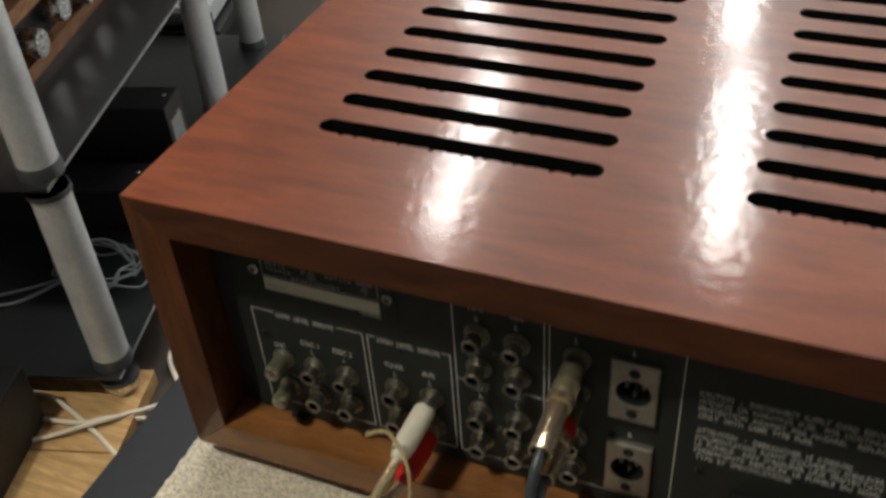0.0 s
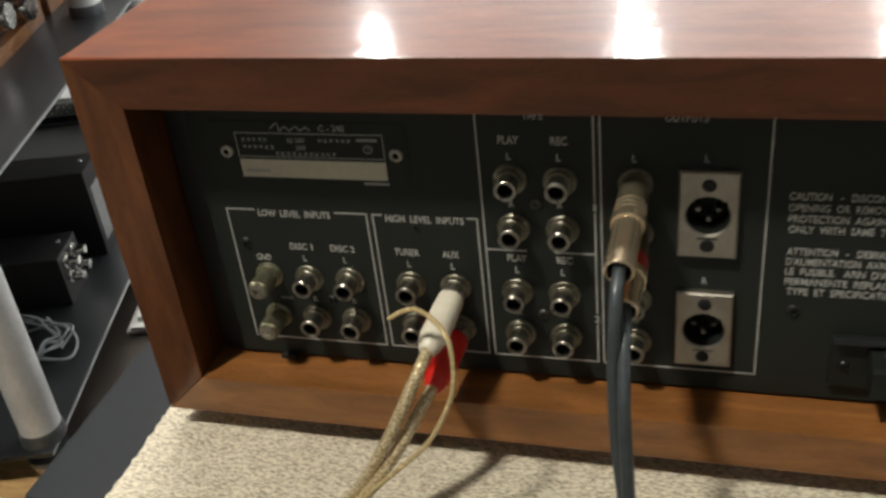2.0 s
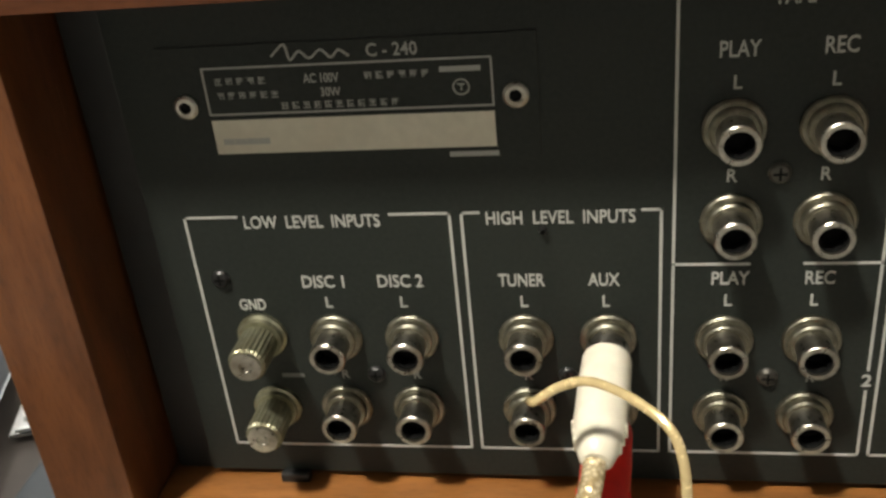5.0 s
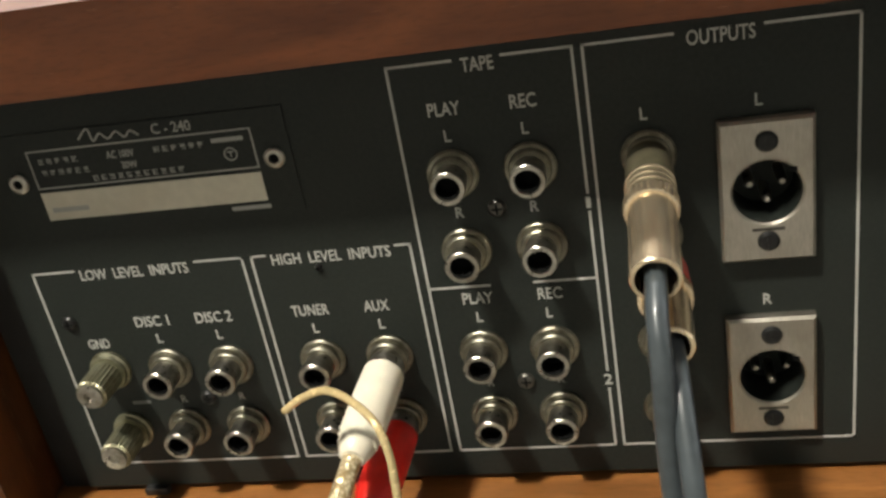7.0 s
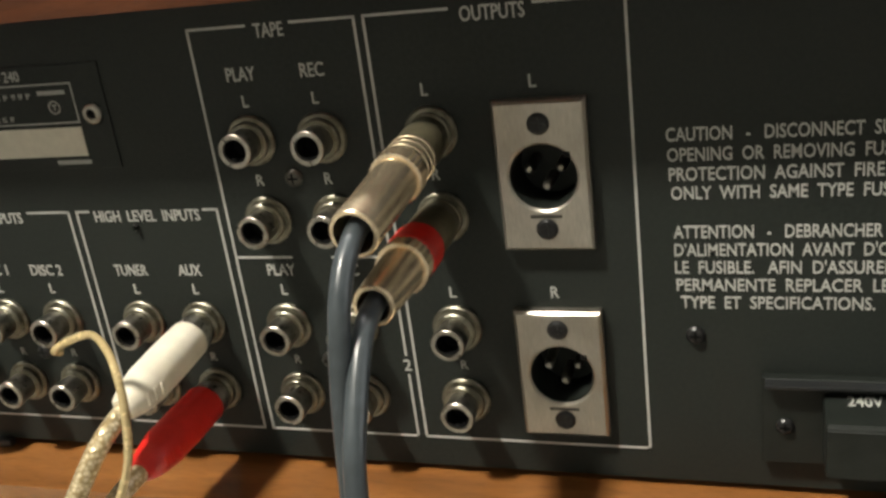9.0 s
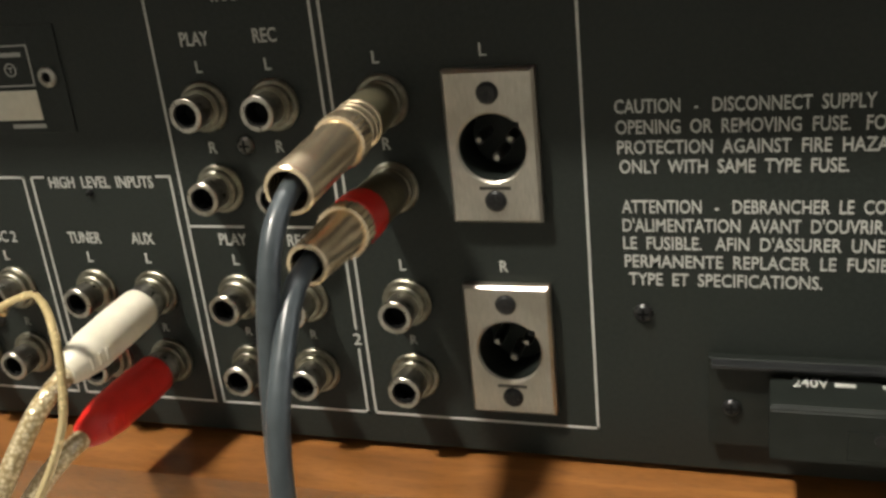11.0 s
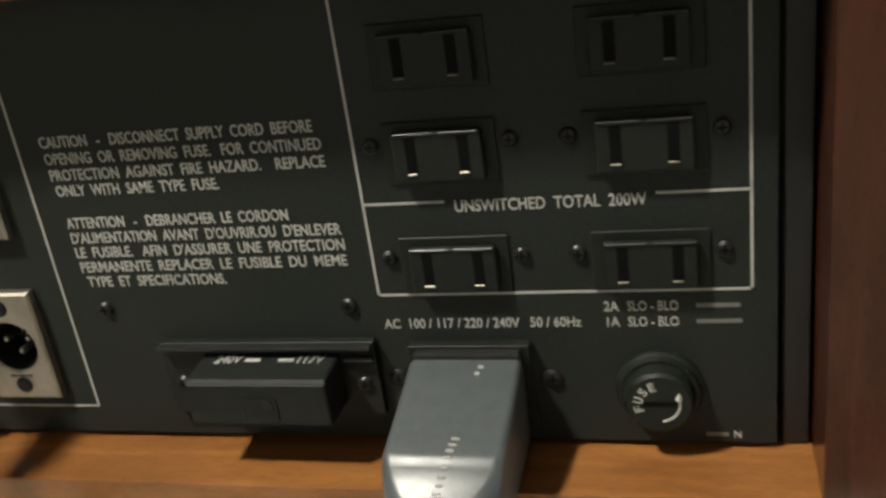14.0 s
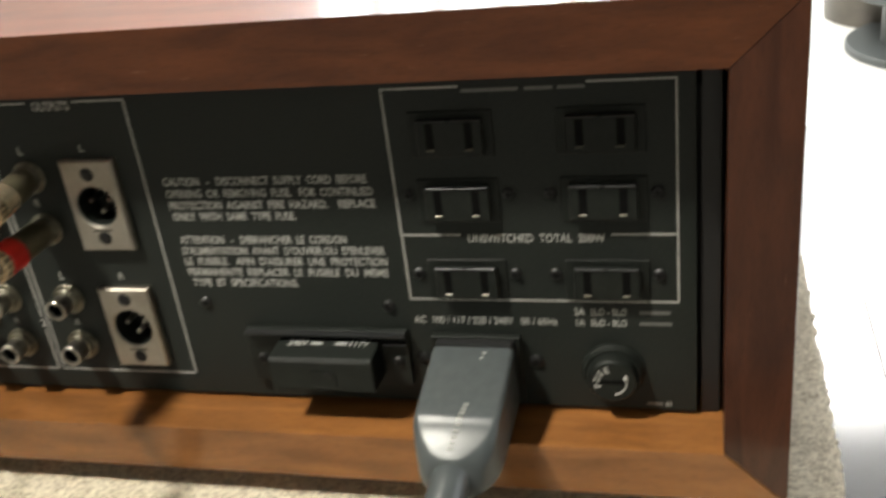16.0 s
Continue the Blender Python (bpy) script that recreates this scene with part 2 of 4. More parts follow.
PAPER = surface("white paper", (0.78, 0.77, 0.73), 0.6, 0, 0.08, 100, dirt=(0.6, 0.6, 0.58), dirt_amount=0.5, dirt_scale=30)
CABLE_WHITE = surface("cream cable", (0.66, 0.60, 0.48), 0.45, 0, 0.08, 200)
CABLE_GREY = surface("pale grey cable", (0.22, 0.24, 0.25), 0.4, 0, 0.08, 200)
FLOOR_DARK = surface("dark floor", (0.05, 0.04, 0.033), 0.45, 0, 0.2, 30, dirt=(0.08, 0.065, 0.05), dirt_amount=0.4, dirt_scale=5)
FLOOR_BOUNCE = surface("grey-beige floor", (0.20, 0.19, 0.17), 0.5, 0, 0.08, 30, dirt=(0.15, 0.145, 0.13), dirt_amount=0.4, dirt_scale=5)
FLOOR_PALE = surface("pale floor", (0.74, 0.73, 0.70), 0.45, 0, 0.06, 30, dirt=(0.64, 0.62, 0.58), dirt_amount=0.4, dirt_scale=5)
CEILING_WHITE = surface("ceiling paint", (0.36, 0.355, 0.34), 0.8, 0, 0.04, 30)
PLASTER = surface("plaster", (0.23, 0.225, 0.205), 0.8, 0, 0.05, 40, bump=0.05, bump_scale=200)
GREY_SPOOL = surface("grey plastic", (0.085, 0.095, 0.095), 0.45, 0, 0.12, 60)
BUCKET_BROWN = surface("grey-brown plastic", (0.11, 0.098, 0.080), 0.4, 0, 0.15, 30)
ROPE_PALE = surface("pale cord", (0.6, 0.56, 0.46), 0.8, 0, 0.2, 500, bump=0.2)
FRAME_WHITE = surface("white painted frame", (0.75, 0.75, 0.73), 0.45, 0, 0.04, 60)
SKY_GLOW = glowing("daylight beyond", (0.92, 0.97, 1.0), 6.0)
TUBE_GLOW = glowing("lamp diffuser", (1.0, 0.97, 0.9), 2.0)


def cloth_material():
    """Woven mat: short pale and brown tufts in rows."""
    m, nt, bsdf = nodes_of("woven mat")
    link, node = nt.links.new, nt.nodes.new
    coord = node("ShaderNodeTexCoord")
    mp = node("ShaderNodeMapping")
    mp.inputs["Scale"].default_value = (0.5, 1.5, 1)
    link(coord.outputs["Object"], mp.inputs[0])
    v = node("ShaderNodeTexNoise")
    v.inputs["Scale"].default_value, v.inputs["Detail"].default_value, v.inputs["Roughness"].default_value = 820, 2, 0.7
    link(mp.outputs[0], v.inputs["Vector"])
    ramp = node("ShaderNodeValToRGB")
    e = ramp.color_ramp.elements
    e[0].position, e[1].position = 0.34, 0.58
    e[0].color, e[1].color = (0.32, 0.265, 0.18, 1), (0.84, 0.77, 0.61, 1)
    link(v.outputs[0], ramp.inputs[0])
    big = node("ShaderNodeTexNoise")
    big.inputs["Scale"].default_value = 12
    link(coord.outputs["Object"], big.inputs["Vector"])
    br = node("ShaderNodeMapRange")
    br.inputs[3].default_value, br.inputs[4].default_value = 0.75, 1.15
    link(big.outputs[0], br.inputs[0])
    mul = node("ShaderNodeMix")
    mul.data_type, mul.blend_type = "RGBA", "MULTIPLY"
    mul.inputs[0].default_value = 1
    link(ramp.outputs[0], mul.inputs[6])
    link(br.outputs[0], mul.inputs[7])
    link(mul.outputs[2], bsdf.inputs["Base Color"])
    bsdf.inputs["Roughness"].default_value = 0.9
    b = node("ShaderNodeBump")
    b.inputs["Strength"].default_value, b.inputs["Distance"].default_value = 0.7, 0.0015
    link(v.outputs[0], b.inputs["Height"])
    link(b.outputs[0], bsdf.inputs["Normal"])
    return m


def braid_material():
    """Clear sleeve over a gold and silver braid."""
    m, nt, bsdf = nodes_of("braided gold cable")
    link, node = nt.links.new, nt.nodes.new
    coord = node("ShaderNodeTexCoord")
    v = node("ShaderNodeTexVoronoi")
    v.inputs["Scale"].default_value = 900
    link(coord.outputs["Object"], v.inputs["Vector"])
    ramp = node("ShaderNodeValToRGB")
    e = ramp.color_ramp.elements
    e[0].position, e[1].position = 0.1, 0.75
    e[0].color, e[1].color = (0.92, 0.80, 0.54, 1), (0.42, 0.31, 0.15, 1)
    link(v.outputs[0], ramp.inputs[0])
    link(ramp.outputs[0], bsdf.inputs["Base Color"])
    bsdf.inputs["Metallic"].default_value, bsdf.inputs["Roughness"].default_value = 0.4, 0.3
    bsdf.inputs["Coat Weight"].default_value = 0.6
    b = node("ShaderNodeBump")
    b.inputs["Strength"].default_value, b.inputs["Distance"].default_value = 0.5, 0.0006
    link(v.outputs[0], b.inputs["Height"])
    link(b.outputs[0], bsdf.inputs["Normal"])
    return m


MAT_WOVEN = cloth_material()
BRAID = braid_material()

# ---- building helpers: all lengths below are millimetres from the cabinet's zero point ----
ROOTS = {}


def thing(name, at, label, category, group=""):
    ob = new(name)
    ob.empty_display_size = 0.02
    ob.location = (at[0] / 1000, at[1] / 1000, at[2] / 1000 + BASE)
    ROOTS[ob] = Vector(at)
    return tagged(ob, label, category, group)


def part(name, bm, material, parent=None, label="", smooth=True, kind=""):
    """Links a bmesh, given in millimetres, as one mesh object under its thing or part."""
    root = ROOTS.get(parent, Vector((0, 0, 0))) if parent else Vector((0, 0, 0))
    me = bpy.data.meshes.new(name)
    bmesh.ops.recalc_face_normals(bm, faces=bm.faces)
    bm.transform(Matrix.Scale(0.001, 4) @ Matrix.Translation(-root))
    bm.to_mesh(me)
    bm.free()
    me.materials.append(material)
    ob = new(name, me)
    if parent:
        ob.parent = parent
    else:
        ob.location = (0, 0, BASE)
    ROOTS[ob] = root
    if smooth:
        me.polygons.foreach_set("use_smooth", [True] * len(me.polygons))
        me.set_sharp_from_angle(angle=radians(35))
        areas = [p.area for p in me.polygons]
        if max(areas) > 0.2 * sum(areas):
            weighted = ob.modifiers.new("weighted", "WEIGHTED_NORMAL")
            weighted.keep_sharp = True
    return tagged(ob, label, kind=kind)


def box(bm, x0, x1, y0, y1, z0, z1, bevel=0.0, segments=2):
    made = bmesh.ops.create_cube(bm, size=1, matrix=Matrix.LocRotScale(((x0 + x1) / 2, (y0 + y1) / 2, (z0 + z1) / 2), None, (x1 - x0, y1 - y0, z1 - z0)))
    if bevel:
        edges = list({e for v in made["verts"] for e in v.link_edges})
        bmesh.ops.bevel(bm, geom=edges, offset=bevel, segments=segments, affect="EDGES", profile=0.5)
    return bm


def slab(x0, x1, y0, y1, z0, z1, bevel=0.0, segments=2):
    return box(bmesh.new(), x0, x1, y0, y1, z0, z1, bevel, segments)


def frame_of(axis):
    axis = Vector(axis).normalized()
    side = axis.cross(Vector((0, 0, 1)) if abs(axis.z) < 0.9 else Vector((1, 0, 0))).normalized()
    return axis, side, axis.cross(side)


def lathe(bm, origin, axis, profile, seg=24, ripple=0, depth=0.0, closed_ends=True):
    """Turns a profile of (distance along the axis, radius) round it. ripple: teeth of a knurl."""
    a, s, t = frame_of(axis)
    o, rings = Vector(origin), []
    for d, r in profile:
        ring = []
        for i in range(seg):
            w = 2 * math.pi * i / seg
            rr = max(r, 0.01) - (depth if ripple and i % 2 else 0)
            ring.append(bm.verts.new(o + a * d + (s * math.cos(w) + t * math.sin(w)) * rr))
        rings.append(ring)
    for p, q in zip(rings, rings[1:]):
        for i in range(seg):
            bm.faces.new((p[i], p[(i + 1) % seg], q[(i + 1) % seg], q[i]))
    if closed_ends:
        bm.faces.new(rings[0][::-1])
        bm.faces.new(rings[-1])
    return bm


def turned(origin, axis, profile, seg=24, ripple=0, depth=0.0):
    return lathe(bmesh.new(), origin, axis, profile, seg, ripple, depth)


def spline(points, steps=10):
    p = [Vector(q) for q in points]
    p = [p[0] * 2 - p[1]] + p + [p[-1] * 2 - p[-2]]
    out = []
    for i in range(1, len(p) - 2):
        for k in range(steps):
            u = k / steps
            a, b, c, d = p[i - 1:i + 3]
            out.append(0.5 * ((2 * b) + (c - a) * u + (2 * a - 5 * b + 4 * c - d) * u * u + (3 * b - a - 3 * c + d) * u ** 3))
    return out + [p[-2]]


def hose(points, radius, seg=12, steps=10, bm=None):
    """A round cable along a smooth curve."""
    bm = bm or bmesh.new()
    path = spline(points, steps)
    _, side, _ = frame_of(path[1] - path[0])
    rings = []
    for i, p in enumerate(path):
        tangent = (path[min(i + 1, len(path) - 1)] - path[max(i - 1, 0)]).normalized()
        side = (side - tangent * side.dot(tangent)).normalized()
        up = tangent.cross(side)
        rings.append([bm.verts.new(p + (side * math.cos(w) + up * math.sin(w)) * radius) for w in (2 * math.pi * k / seg for k in range(seg))])
    for p, q in zip(rings, rings[1:]):
        for i in range(seg):
            bm.faces.new((p[i], p[(i + 1) % seg], q[(i + 1) % seg], q[i]))
    bm.faces.new(rings[0][::-1])
    bm.faces.new(rings[-1])
    return bm


def lettering(text, x0, x1, z0, z1, y=-0.12, flat=False):
    """Raised printing on the panel, fitted between x0 and x1 and from z0 up to the height of a capital at z1."""
    data = bpy.data.curves.new("text", "FONT")
    data.body = text
    data.resolution_u = 3
    data.extrude = 0.02
    data.offset = 0.011
    ob = new("text", data)
    me = bpy.data.meshes.new_from_object(ob.evaluated_get(bpy.context.evaluated_depsgraph_get()))
    bpy.data.objects.remove(ob)
    bpy.data.curves.remove(data)
    bm = bmesh.new()
    bm.from_mesh(me)
    bpy.data.meshes.remove(me)
    xs = [v.co.x for v in bm.verts]
    lo, hi = min(xs), max(xs)
    cap = 0.69
    for v in bm.verts:
        u, w, h = (v.co.x - lo) / (hi - lo) * (x1 - x0) + x0, v.co.y / cap * (z1 - z0) + z0, v.co.z * 4
        v.co = (u, w, y - h * -1) if flat else (u, y - h, w)
    return bm


def bar_lines(segments, width=0.7, y=-0.12, depth=0.1):
    """Printed rules: straight strokes (x0, z0, x1, z1) on the panel."""
    bm = bmesh.new()
    h = width / 2
    for x0, z0, x1, z1 in segments:
        box(bm, min(x0, x1) - h, max(x0, x1) + h, y - depth, y, min(z0, z1) - h, max(z0, z1) + h)
    return bm


# ---- the room ----
FL = -360.0                      # floor level
RX0, RX1, RY0, RY1, RZ1 = -2900, 2400, -2300, 6200, 2500 - 360
floor = part("floor", slab(RX0, RX1, RY0, RY1, FL - 60, FL), FLOOR_DARK, kind="structure", label="dark brown floor of the room", smooth=False)
tagged(floor, category="floor")
# unseen slab added on the open side to bounce light up the panel
bounce_floor = part("pale_floor", slab(RX0 + 5, RX1 - 5, RY0 + 5, -620, FL, FL + 4), FLOOR_BOUNCE, kind="structure", label="unseen grey-beige floor slab added to bounce light", smooth=False)
tagged(bounce_floor, category="floor")
pale = part("pale_floor", slab(-330, RX1 - 5, 380, RY1 - 5, FL, FL + 4), FLOOR_PALE, kind="structure", label="pale floor covering in the bright part of the room", smooth=False)
tagged(pale, category="floor")
ceiling = part("ceiling", slab(RX0, RX1, RY0, RY1, RZ1, RZ1 + 60), CEILING_WHITE, kind="structure", label="plain white ceiling", smooth=False)
tagged(ceiling, category="ceiling")


def wall_with_opening(name, along, fixed0, fixed1, a0, a1, b0, b1, c0, c1):
    """A thick wall along x or y from a0 to a1, with an opening from b0 to b1 and c0 to c1 high."""
    bm = bmesh.new()
    for u0, u1, w0, w1 in ((a0, b0, FL, RZ1), (b1, a1, FL, RZ1), (b0, b1, FL, c0), (b0, b1, c1, RZ1)):
        if along == "x":
            box(bm, u0, u1, fixed0, fixed1, w0, w1)
        else:
            box(bm, fixed0, fixed1, u0, u1, w0, w1)
    return tagged(part(name, bm, PLASTER, kind="structure", label="plain pale plaster wall", smooth=False), category="wall")


wall_with_opening("wall_north", "x", RY1, RY1 + 120, RX0 - 120, RX1 + 120, -2400, 1600, 490, 2085)
wall_with_opening("wall_east", "y", RX1, RX1 + 120, RY0, RY1, -100, 2700, 40, 1690)
tagged(part("wall_south", slab(RX0 - 120, RX1 + 120, RY0 - 120, RY0, FL, RZ1), PLASTER, kind="structure", label="plain pale plaster wall", smooth=False), category="wall")
tagged(part("wall_west", slab(RX0 - 120, RX0, RY0, RY1, FL, RZ1), PLASTER, kind="structure", label="plain pale plaster wall", smooth=False), category="wall")
tagged(part("backdrop", slab(-3200, 2600, RY1 + 400, RY1 + 410, 200, 2500), SKY_GLOW, kind="structure", label="bright daylight beyond the window", smooth=False), category="backdrop")


def window_frame(name, along, fixed, b0, b1, c0, c1, panes):
    bm = bmesh.new()
    bars = [(b0, b0 + 50, c0, c1), (b1 - 50, b1, c0, c1), (b0 + 50, b1 - 50, c0, c0 + 50), (b0 + 50, b1 - 50, c1 - 50, c1)]
    for k in range(1, panes):
        mid = b0 + (b1 - b0) * k / panes
        bars.append((mid - 60, mid + 60, c0 + 50, c1 - 50))
    for u0, u1, w0, w1 in bars:
        if along == "x":
            box(bm, u0, u1, fixed, fixed + 50, w0, w1)
        else:
            box(bm, fixed, fixed + 50, u0, u1, w0, w1)
    return tagged(part(name, bm, FRAME_WHITE, kind="structure", label="white painted window frame", smooth=False), category="window")


window_frame("window_1", "x", RY1 + 60, -2400, 1600, 490, 2085, 9)
window_frame("window_2", "y", RX1 + 60, -100, 2700, 40, 1690, 1)

for fx, fy, turn, watts, colour, width, length in FITTINGS:
    lamp = thing("ceiling_light", (fx * 1000, fy * 1000, RZ1), "unseen white ceiling light fitting with a pale diffuser", "ceiling light", "ceiling lights")
    half = width * 500 + 55
    spin = Matrix.Translation((fx * 1000, fy * 1000, 0)) @ Matrix.Rotation(radians(turn), 4, "Z")
    bm = slab(-half, half, -length * 500 - 40, length * 500 + 40, RZ1 - 50, RZ1, 6)
    bm.transform(spin)
    part("housing", bm, FRAME_WHITE, lamp)
    bm = slab(-half * 0.93, half * 0.93, -length * 500 + 5, length * 500 - 5, RZ1 - 72, RZ1 - 52, 6)
    bm.transform(spin)
    part("diffuser", bm, TUBE_GLOW, lamp)

# ---- stand and mat ----
stand = thing("equipment_stand", (-6, 140, FL), "low black lacquered stand under the wooden cabinet", "stand")
part("top", slab(-290, 271, -69, 362, -50, -20, 1.5), STAND_BLACK, stand)
part("body", slab(-284, 265, -62, 356, FL, -51, 1.5), STAND_BLACK, stand)


def mat_mesh():
    bm = bmesh.new()
    rng = random.Random(4)
    x0, x1, y0, y1, nx, ny = -250.5, 246.5, -65.5, 335.0, 220, 170
    top = [[None] * (ny + 1) for _ in range(nx + 1)]
    low = [[None] * (ny + 1) for _ in range(nx + 1)]
    for i in range(nx + 1):
        for j in range(ny + 1):
            x, y = x0 + (x1 - x0) * i / nx, y0 + (y1 - y0) * j / ny
            rim = i in (0, nx) or j in (0, ny)
            if rim:
                x, y = x + rng.uniform(-0.9, 0.9), y + rng.uniform(-0.9, 0.9)
            lift = noise.noise(Vector((x / 60, y / 60, 3))) * 0.3 + rng.uniform(-0.5, 0.45)
            top[i][j] = bm.verts.new((x, y, -17.8 + lift - (0.8 if rim else 0)))
            if rim:
                low[i][j] = bm.verts.new((x, y, -19.9))
    for i in range(nx):
        for j in range(ny):
            bm.faces.new((top[i][j], top[i + 1][j], top[i + 1][j + 1], top[i][j + 1]))
    for i in range(nx):
        bm.faces.new((low[i][0], low[i + 1][0], top[i + 1][0], top[i][0]))
        bm.faces.new((top[i][ny], top[i + 1][ny], low[i + 1][ny], low[i][ny]))
    for j in range(ny):
        bm.faces.new((top[0][j], top[0][j + 1], low[0][j + 1], low[0][j]))
        bm.faces.new((low[nx][j], low[nx][j + 1], top[nx][j + 1], top[nx][j]))
    return bm


tagged(part("floor_mat", mat_mesh(), MAT_WOVEN, label="beige and brown woven carpet mat on the black stand", smooth=True), category="mat")

# ---- the preamplifier in its wooden cabinet ----
CX0, CX1, CY0, CY1, CZ0, CZ1 = -240.0, 225.0, -20.0, 365.0, -6.0, 161.5
IX0, IX1, IZ0, IZ1 = -219.0, 205.0, 13.5, 141.5
preamp = thing("audio_preamplifier", (-6, 170, CZ0), "black vintage audio preamplifier in a lacquered reddish wooden cabinet", "amplifier")

SLOT_ROWS = [59.5 + 25.1 * k for k in range(11)]
SLOT_COLS = [(-180.0, -40.5), (20.3, 160.0)]


def slotted_top():
    """The top board with two columns of round-ended slots cut through it, and mitred ends."""
    bm = bmesh.new()
    z1, z0, r = CZ1, IZ1, 5.6
    ys = [CY0] + [v for c in SLOT_ROWS for v in (c - r, c + r)] + [CY1]
    xs = [CX0] + [v for a, b in SLOT_COLS for v in (a, b)] + [CX1]
    verts = {}

    def v(x, y, z):
        key = (round(x, 3), round(y, 3), z)
        if key not in verts:
            verts[key] = bm.verts.new((x, y, z))
        return verts[key]

    chips = random.Random(21)
    lips = {}
    for row, centre in enumerate(SLOT_ROWS):
        for col, (a, b) in enumerate(SLOT_COLS):
            x, lip = a + r + 4, []
            while x < b - r - 7:
                x += chips.uniform(2.0, 8.5)
                w, d = chips.uniform(1.2, 2.6), chips.uniform(0.4, 2.2) * max(0.3, 1 - 0.14 * row)
                lip += [(x, centre - r), (x + 0.3 * w, centre - r - d), (x + w, centre - r - 0.7 * d), (x + 1.3 * w, centre - r)]
                x += 1.3 * w
            lips[row, col] = [p for p in lip if p[0] < b - r - 0.5]

    def arc(cx, cy, side):
        return [(cx + side * r * math.cos(a), cy + r * math.sin(a)) for a in (math.pi * (k / 10 - 0.5) for k in range(11))]

    for j in range(len(ys) - 1):
        for i in range(len(xs) - 1):
            x0, x1, y0, y1 = xs[i], xs[i + 1], ys[j], ys[j + 1]
            in_row, in_col = j % 2 == 1, i % 2 == 1
            if in_row and in_col:
                cy = (y0 + y1) / 2
                left = arc(x0 + r, cy, -1)
                right = arc(x1 - r, cy, 1)
                for z in (z1, z0):
                    for pts, cx in ((left, x0), (right, x1)):
                        half = len(pts) // 2
                        for corner, some in (((cx, y0), pts[:half + 1]), ((cx, y1), pts[half:])):
                            ring = [v(*corner, z)] + [v(*p, z) for p in some]
                            ring = [q for n, q in enumerate(ring) if q not in ring[:n]]
                            if len(ring) > 2:
                                bm.faces.new(ring)
                outline = [left[0]] + lips[(j - 1) // 2, (i - 1) // 2] + right + left[::-1][:-1]
                for p, q in zip(outline, outline[1:] + outline[:1]):
                    # slot walls of the wooden board take near-black colour in place of shade
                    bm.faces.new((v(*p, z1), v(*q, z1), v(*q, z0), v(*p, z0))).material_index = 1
            else:
                mid = (y0 + y1) / 2
                for z in (z1, z0):
                    ring = [v(x0, y0, z), v(x1, y0, z)]
                    if in_row and i < len(xs) - 2:
                        ring.append(v(x1, mid, z))
                    ring.append(v(x1, y1, z))
                    if in_col and not in_row and j < len(ys) - 2:
                        ring += [v(*p, z) for p in [(x1 - r, y1)] + lips[j // 2, (i - 1) // 2][::-1] + [(x0 + r, y1)]]
                    ring.append(v(x0, y1, z))
                    if in_row and i > 0:
                        ring.append(v(x0, mid, z))
                    bm.faces.new(ring)
    for i in range(len(xs) - 1):
        for y in (CY0, CY1):
            bm.faces.new((v(xs[i], y, z1), v(xs[i + 1], y, z1), v(xs[i + 1], y, z0), v(xs[i], y, z0)))
    for j in range(len(ys) - 1):
        for x in (CX0, CX1):
            bm.faces.new((v(x, ys[j], z1), v(x, ys[j + 1], z1), v(x, ys[j + 1], z0), v(x, ys[j], z0)))
    # mitred ends
    for vert in bm.verts:
        if abs(vert.co.z - z0) < 0.01:
            if abs(vert.co.x - CX0) < 0.01:
                vert.co.x = IX0
            elif abs(vert.co.x - CX1) < 0.01:
                vert.co.x = IX1
    # soft outer edges
    rim = [e for e in bm.edges if all(abs(q.co.z - z1) < 0.01 for q in e.verts) and
           (all(abs(q.co.y - CY0) < 0.01 for q in e.verts) or all(abs(q.co.x - CX0) < 0.01 for q in e.verts) or all(abs(q.co.x - CX1) < 0.01 for q in e.verts))]
    bmesh.ops.bevel(bm, geom=rim, offset=1.1, segments=2, affect="EDGES", profile=0.5)
    return bm


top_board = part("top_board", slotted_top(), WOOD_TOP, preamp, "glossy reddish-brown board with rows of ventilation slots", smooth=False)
top_board.data.materials.append(HOLE_SHADE)
top_board.data.materials.append(WOOD_TOP_SHADED)
# the front face takes the shaded copy of the top's wood
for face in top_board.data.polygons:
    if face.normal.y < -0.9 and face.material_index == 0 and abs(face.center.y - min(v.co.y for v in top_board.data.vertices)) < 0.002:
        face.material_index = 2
part("front_plate", slab(IX0 + 0.2, IX1 - 0.2, 351, 363, IZ0 + 0.2, IZ1 - 0.2, 1), SILVER, preamp, "champagne metal front plate")


def mitred(outline, y0, y1, bevel):
    """A board along y whose section in x and z is the given outline."""
    bm = bmesh.new()
    ends = [[bm.verts.new((x, y, z)) for x, z in outline] for y in (y0, y1)]
    bm.faces.new(ends[0])
    bm.faces.new(ends[1][::-1])
    for i in range(len(outline)):
        j = (i + 1) % len(outline)
        bm.faces.new((ends[0][i], ends[1][i], ends[1][j], ends[0][j]))
    bmesh.ops.bevel(bm, geom=list(bm.edges), offset=bevel, segments=2, affect="EDGES", profile=0.5)
    return bm


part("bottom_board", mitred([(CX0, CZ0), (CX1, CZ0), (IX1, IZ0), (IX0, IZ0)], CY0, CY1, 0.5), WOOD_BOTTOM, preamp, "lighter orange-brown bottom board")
# side boards carry their light in the colour: left lit, right shaded
part("side_board", mitred([(CX0, CZ0 + 0.2), (IX0, IZ0 + 0.2), (IX0, IZ1 - 0.2), (CX0, CZ1 - 0.2)], CY0 + 0.1, CY1, 0.4), WOOD_SIDE_LIT, preamp, "orange-brown side board, its wood coloured as lit")
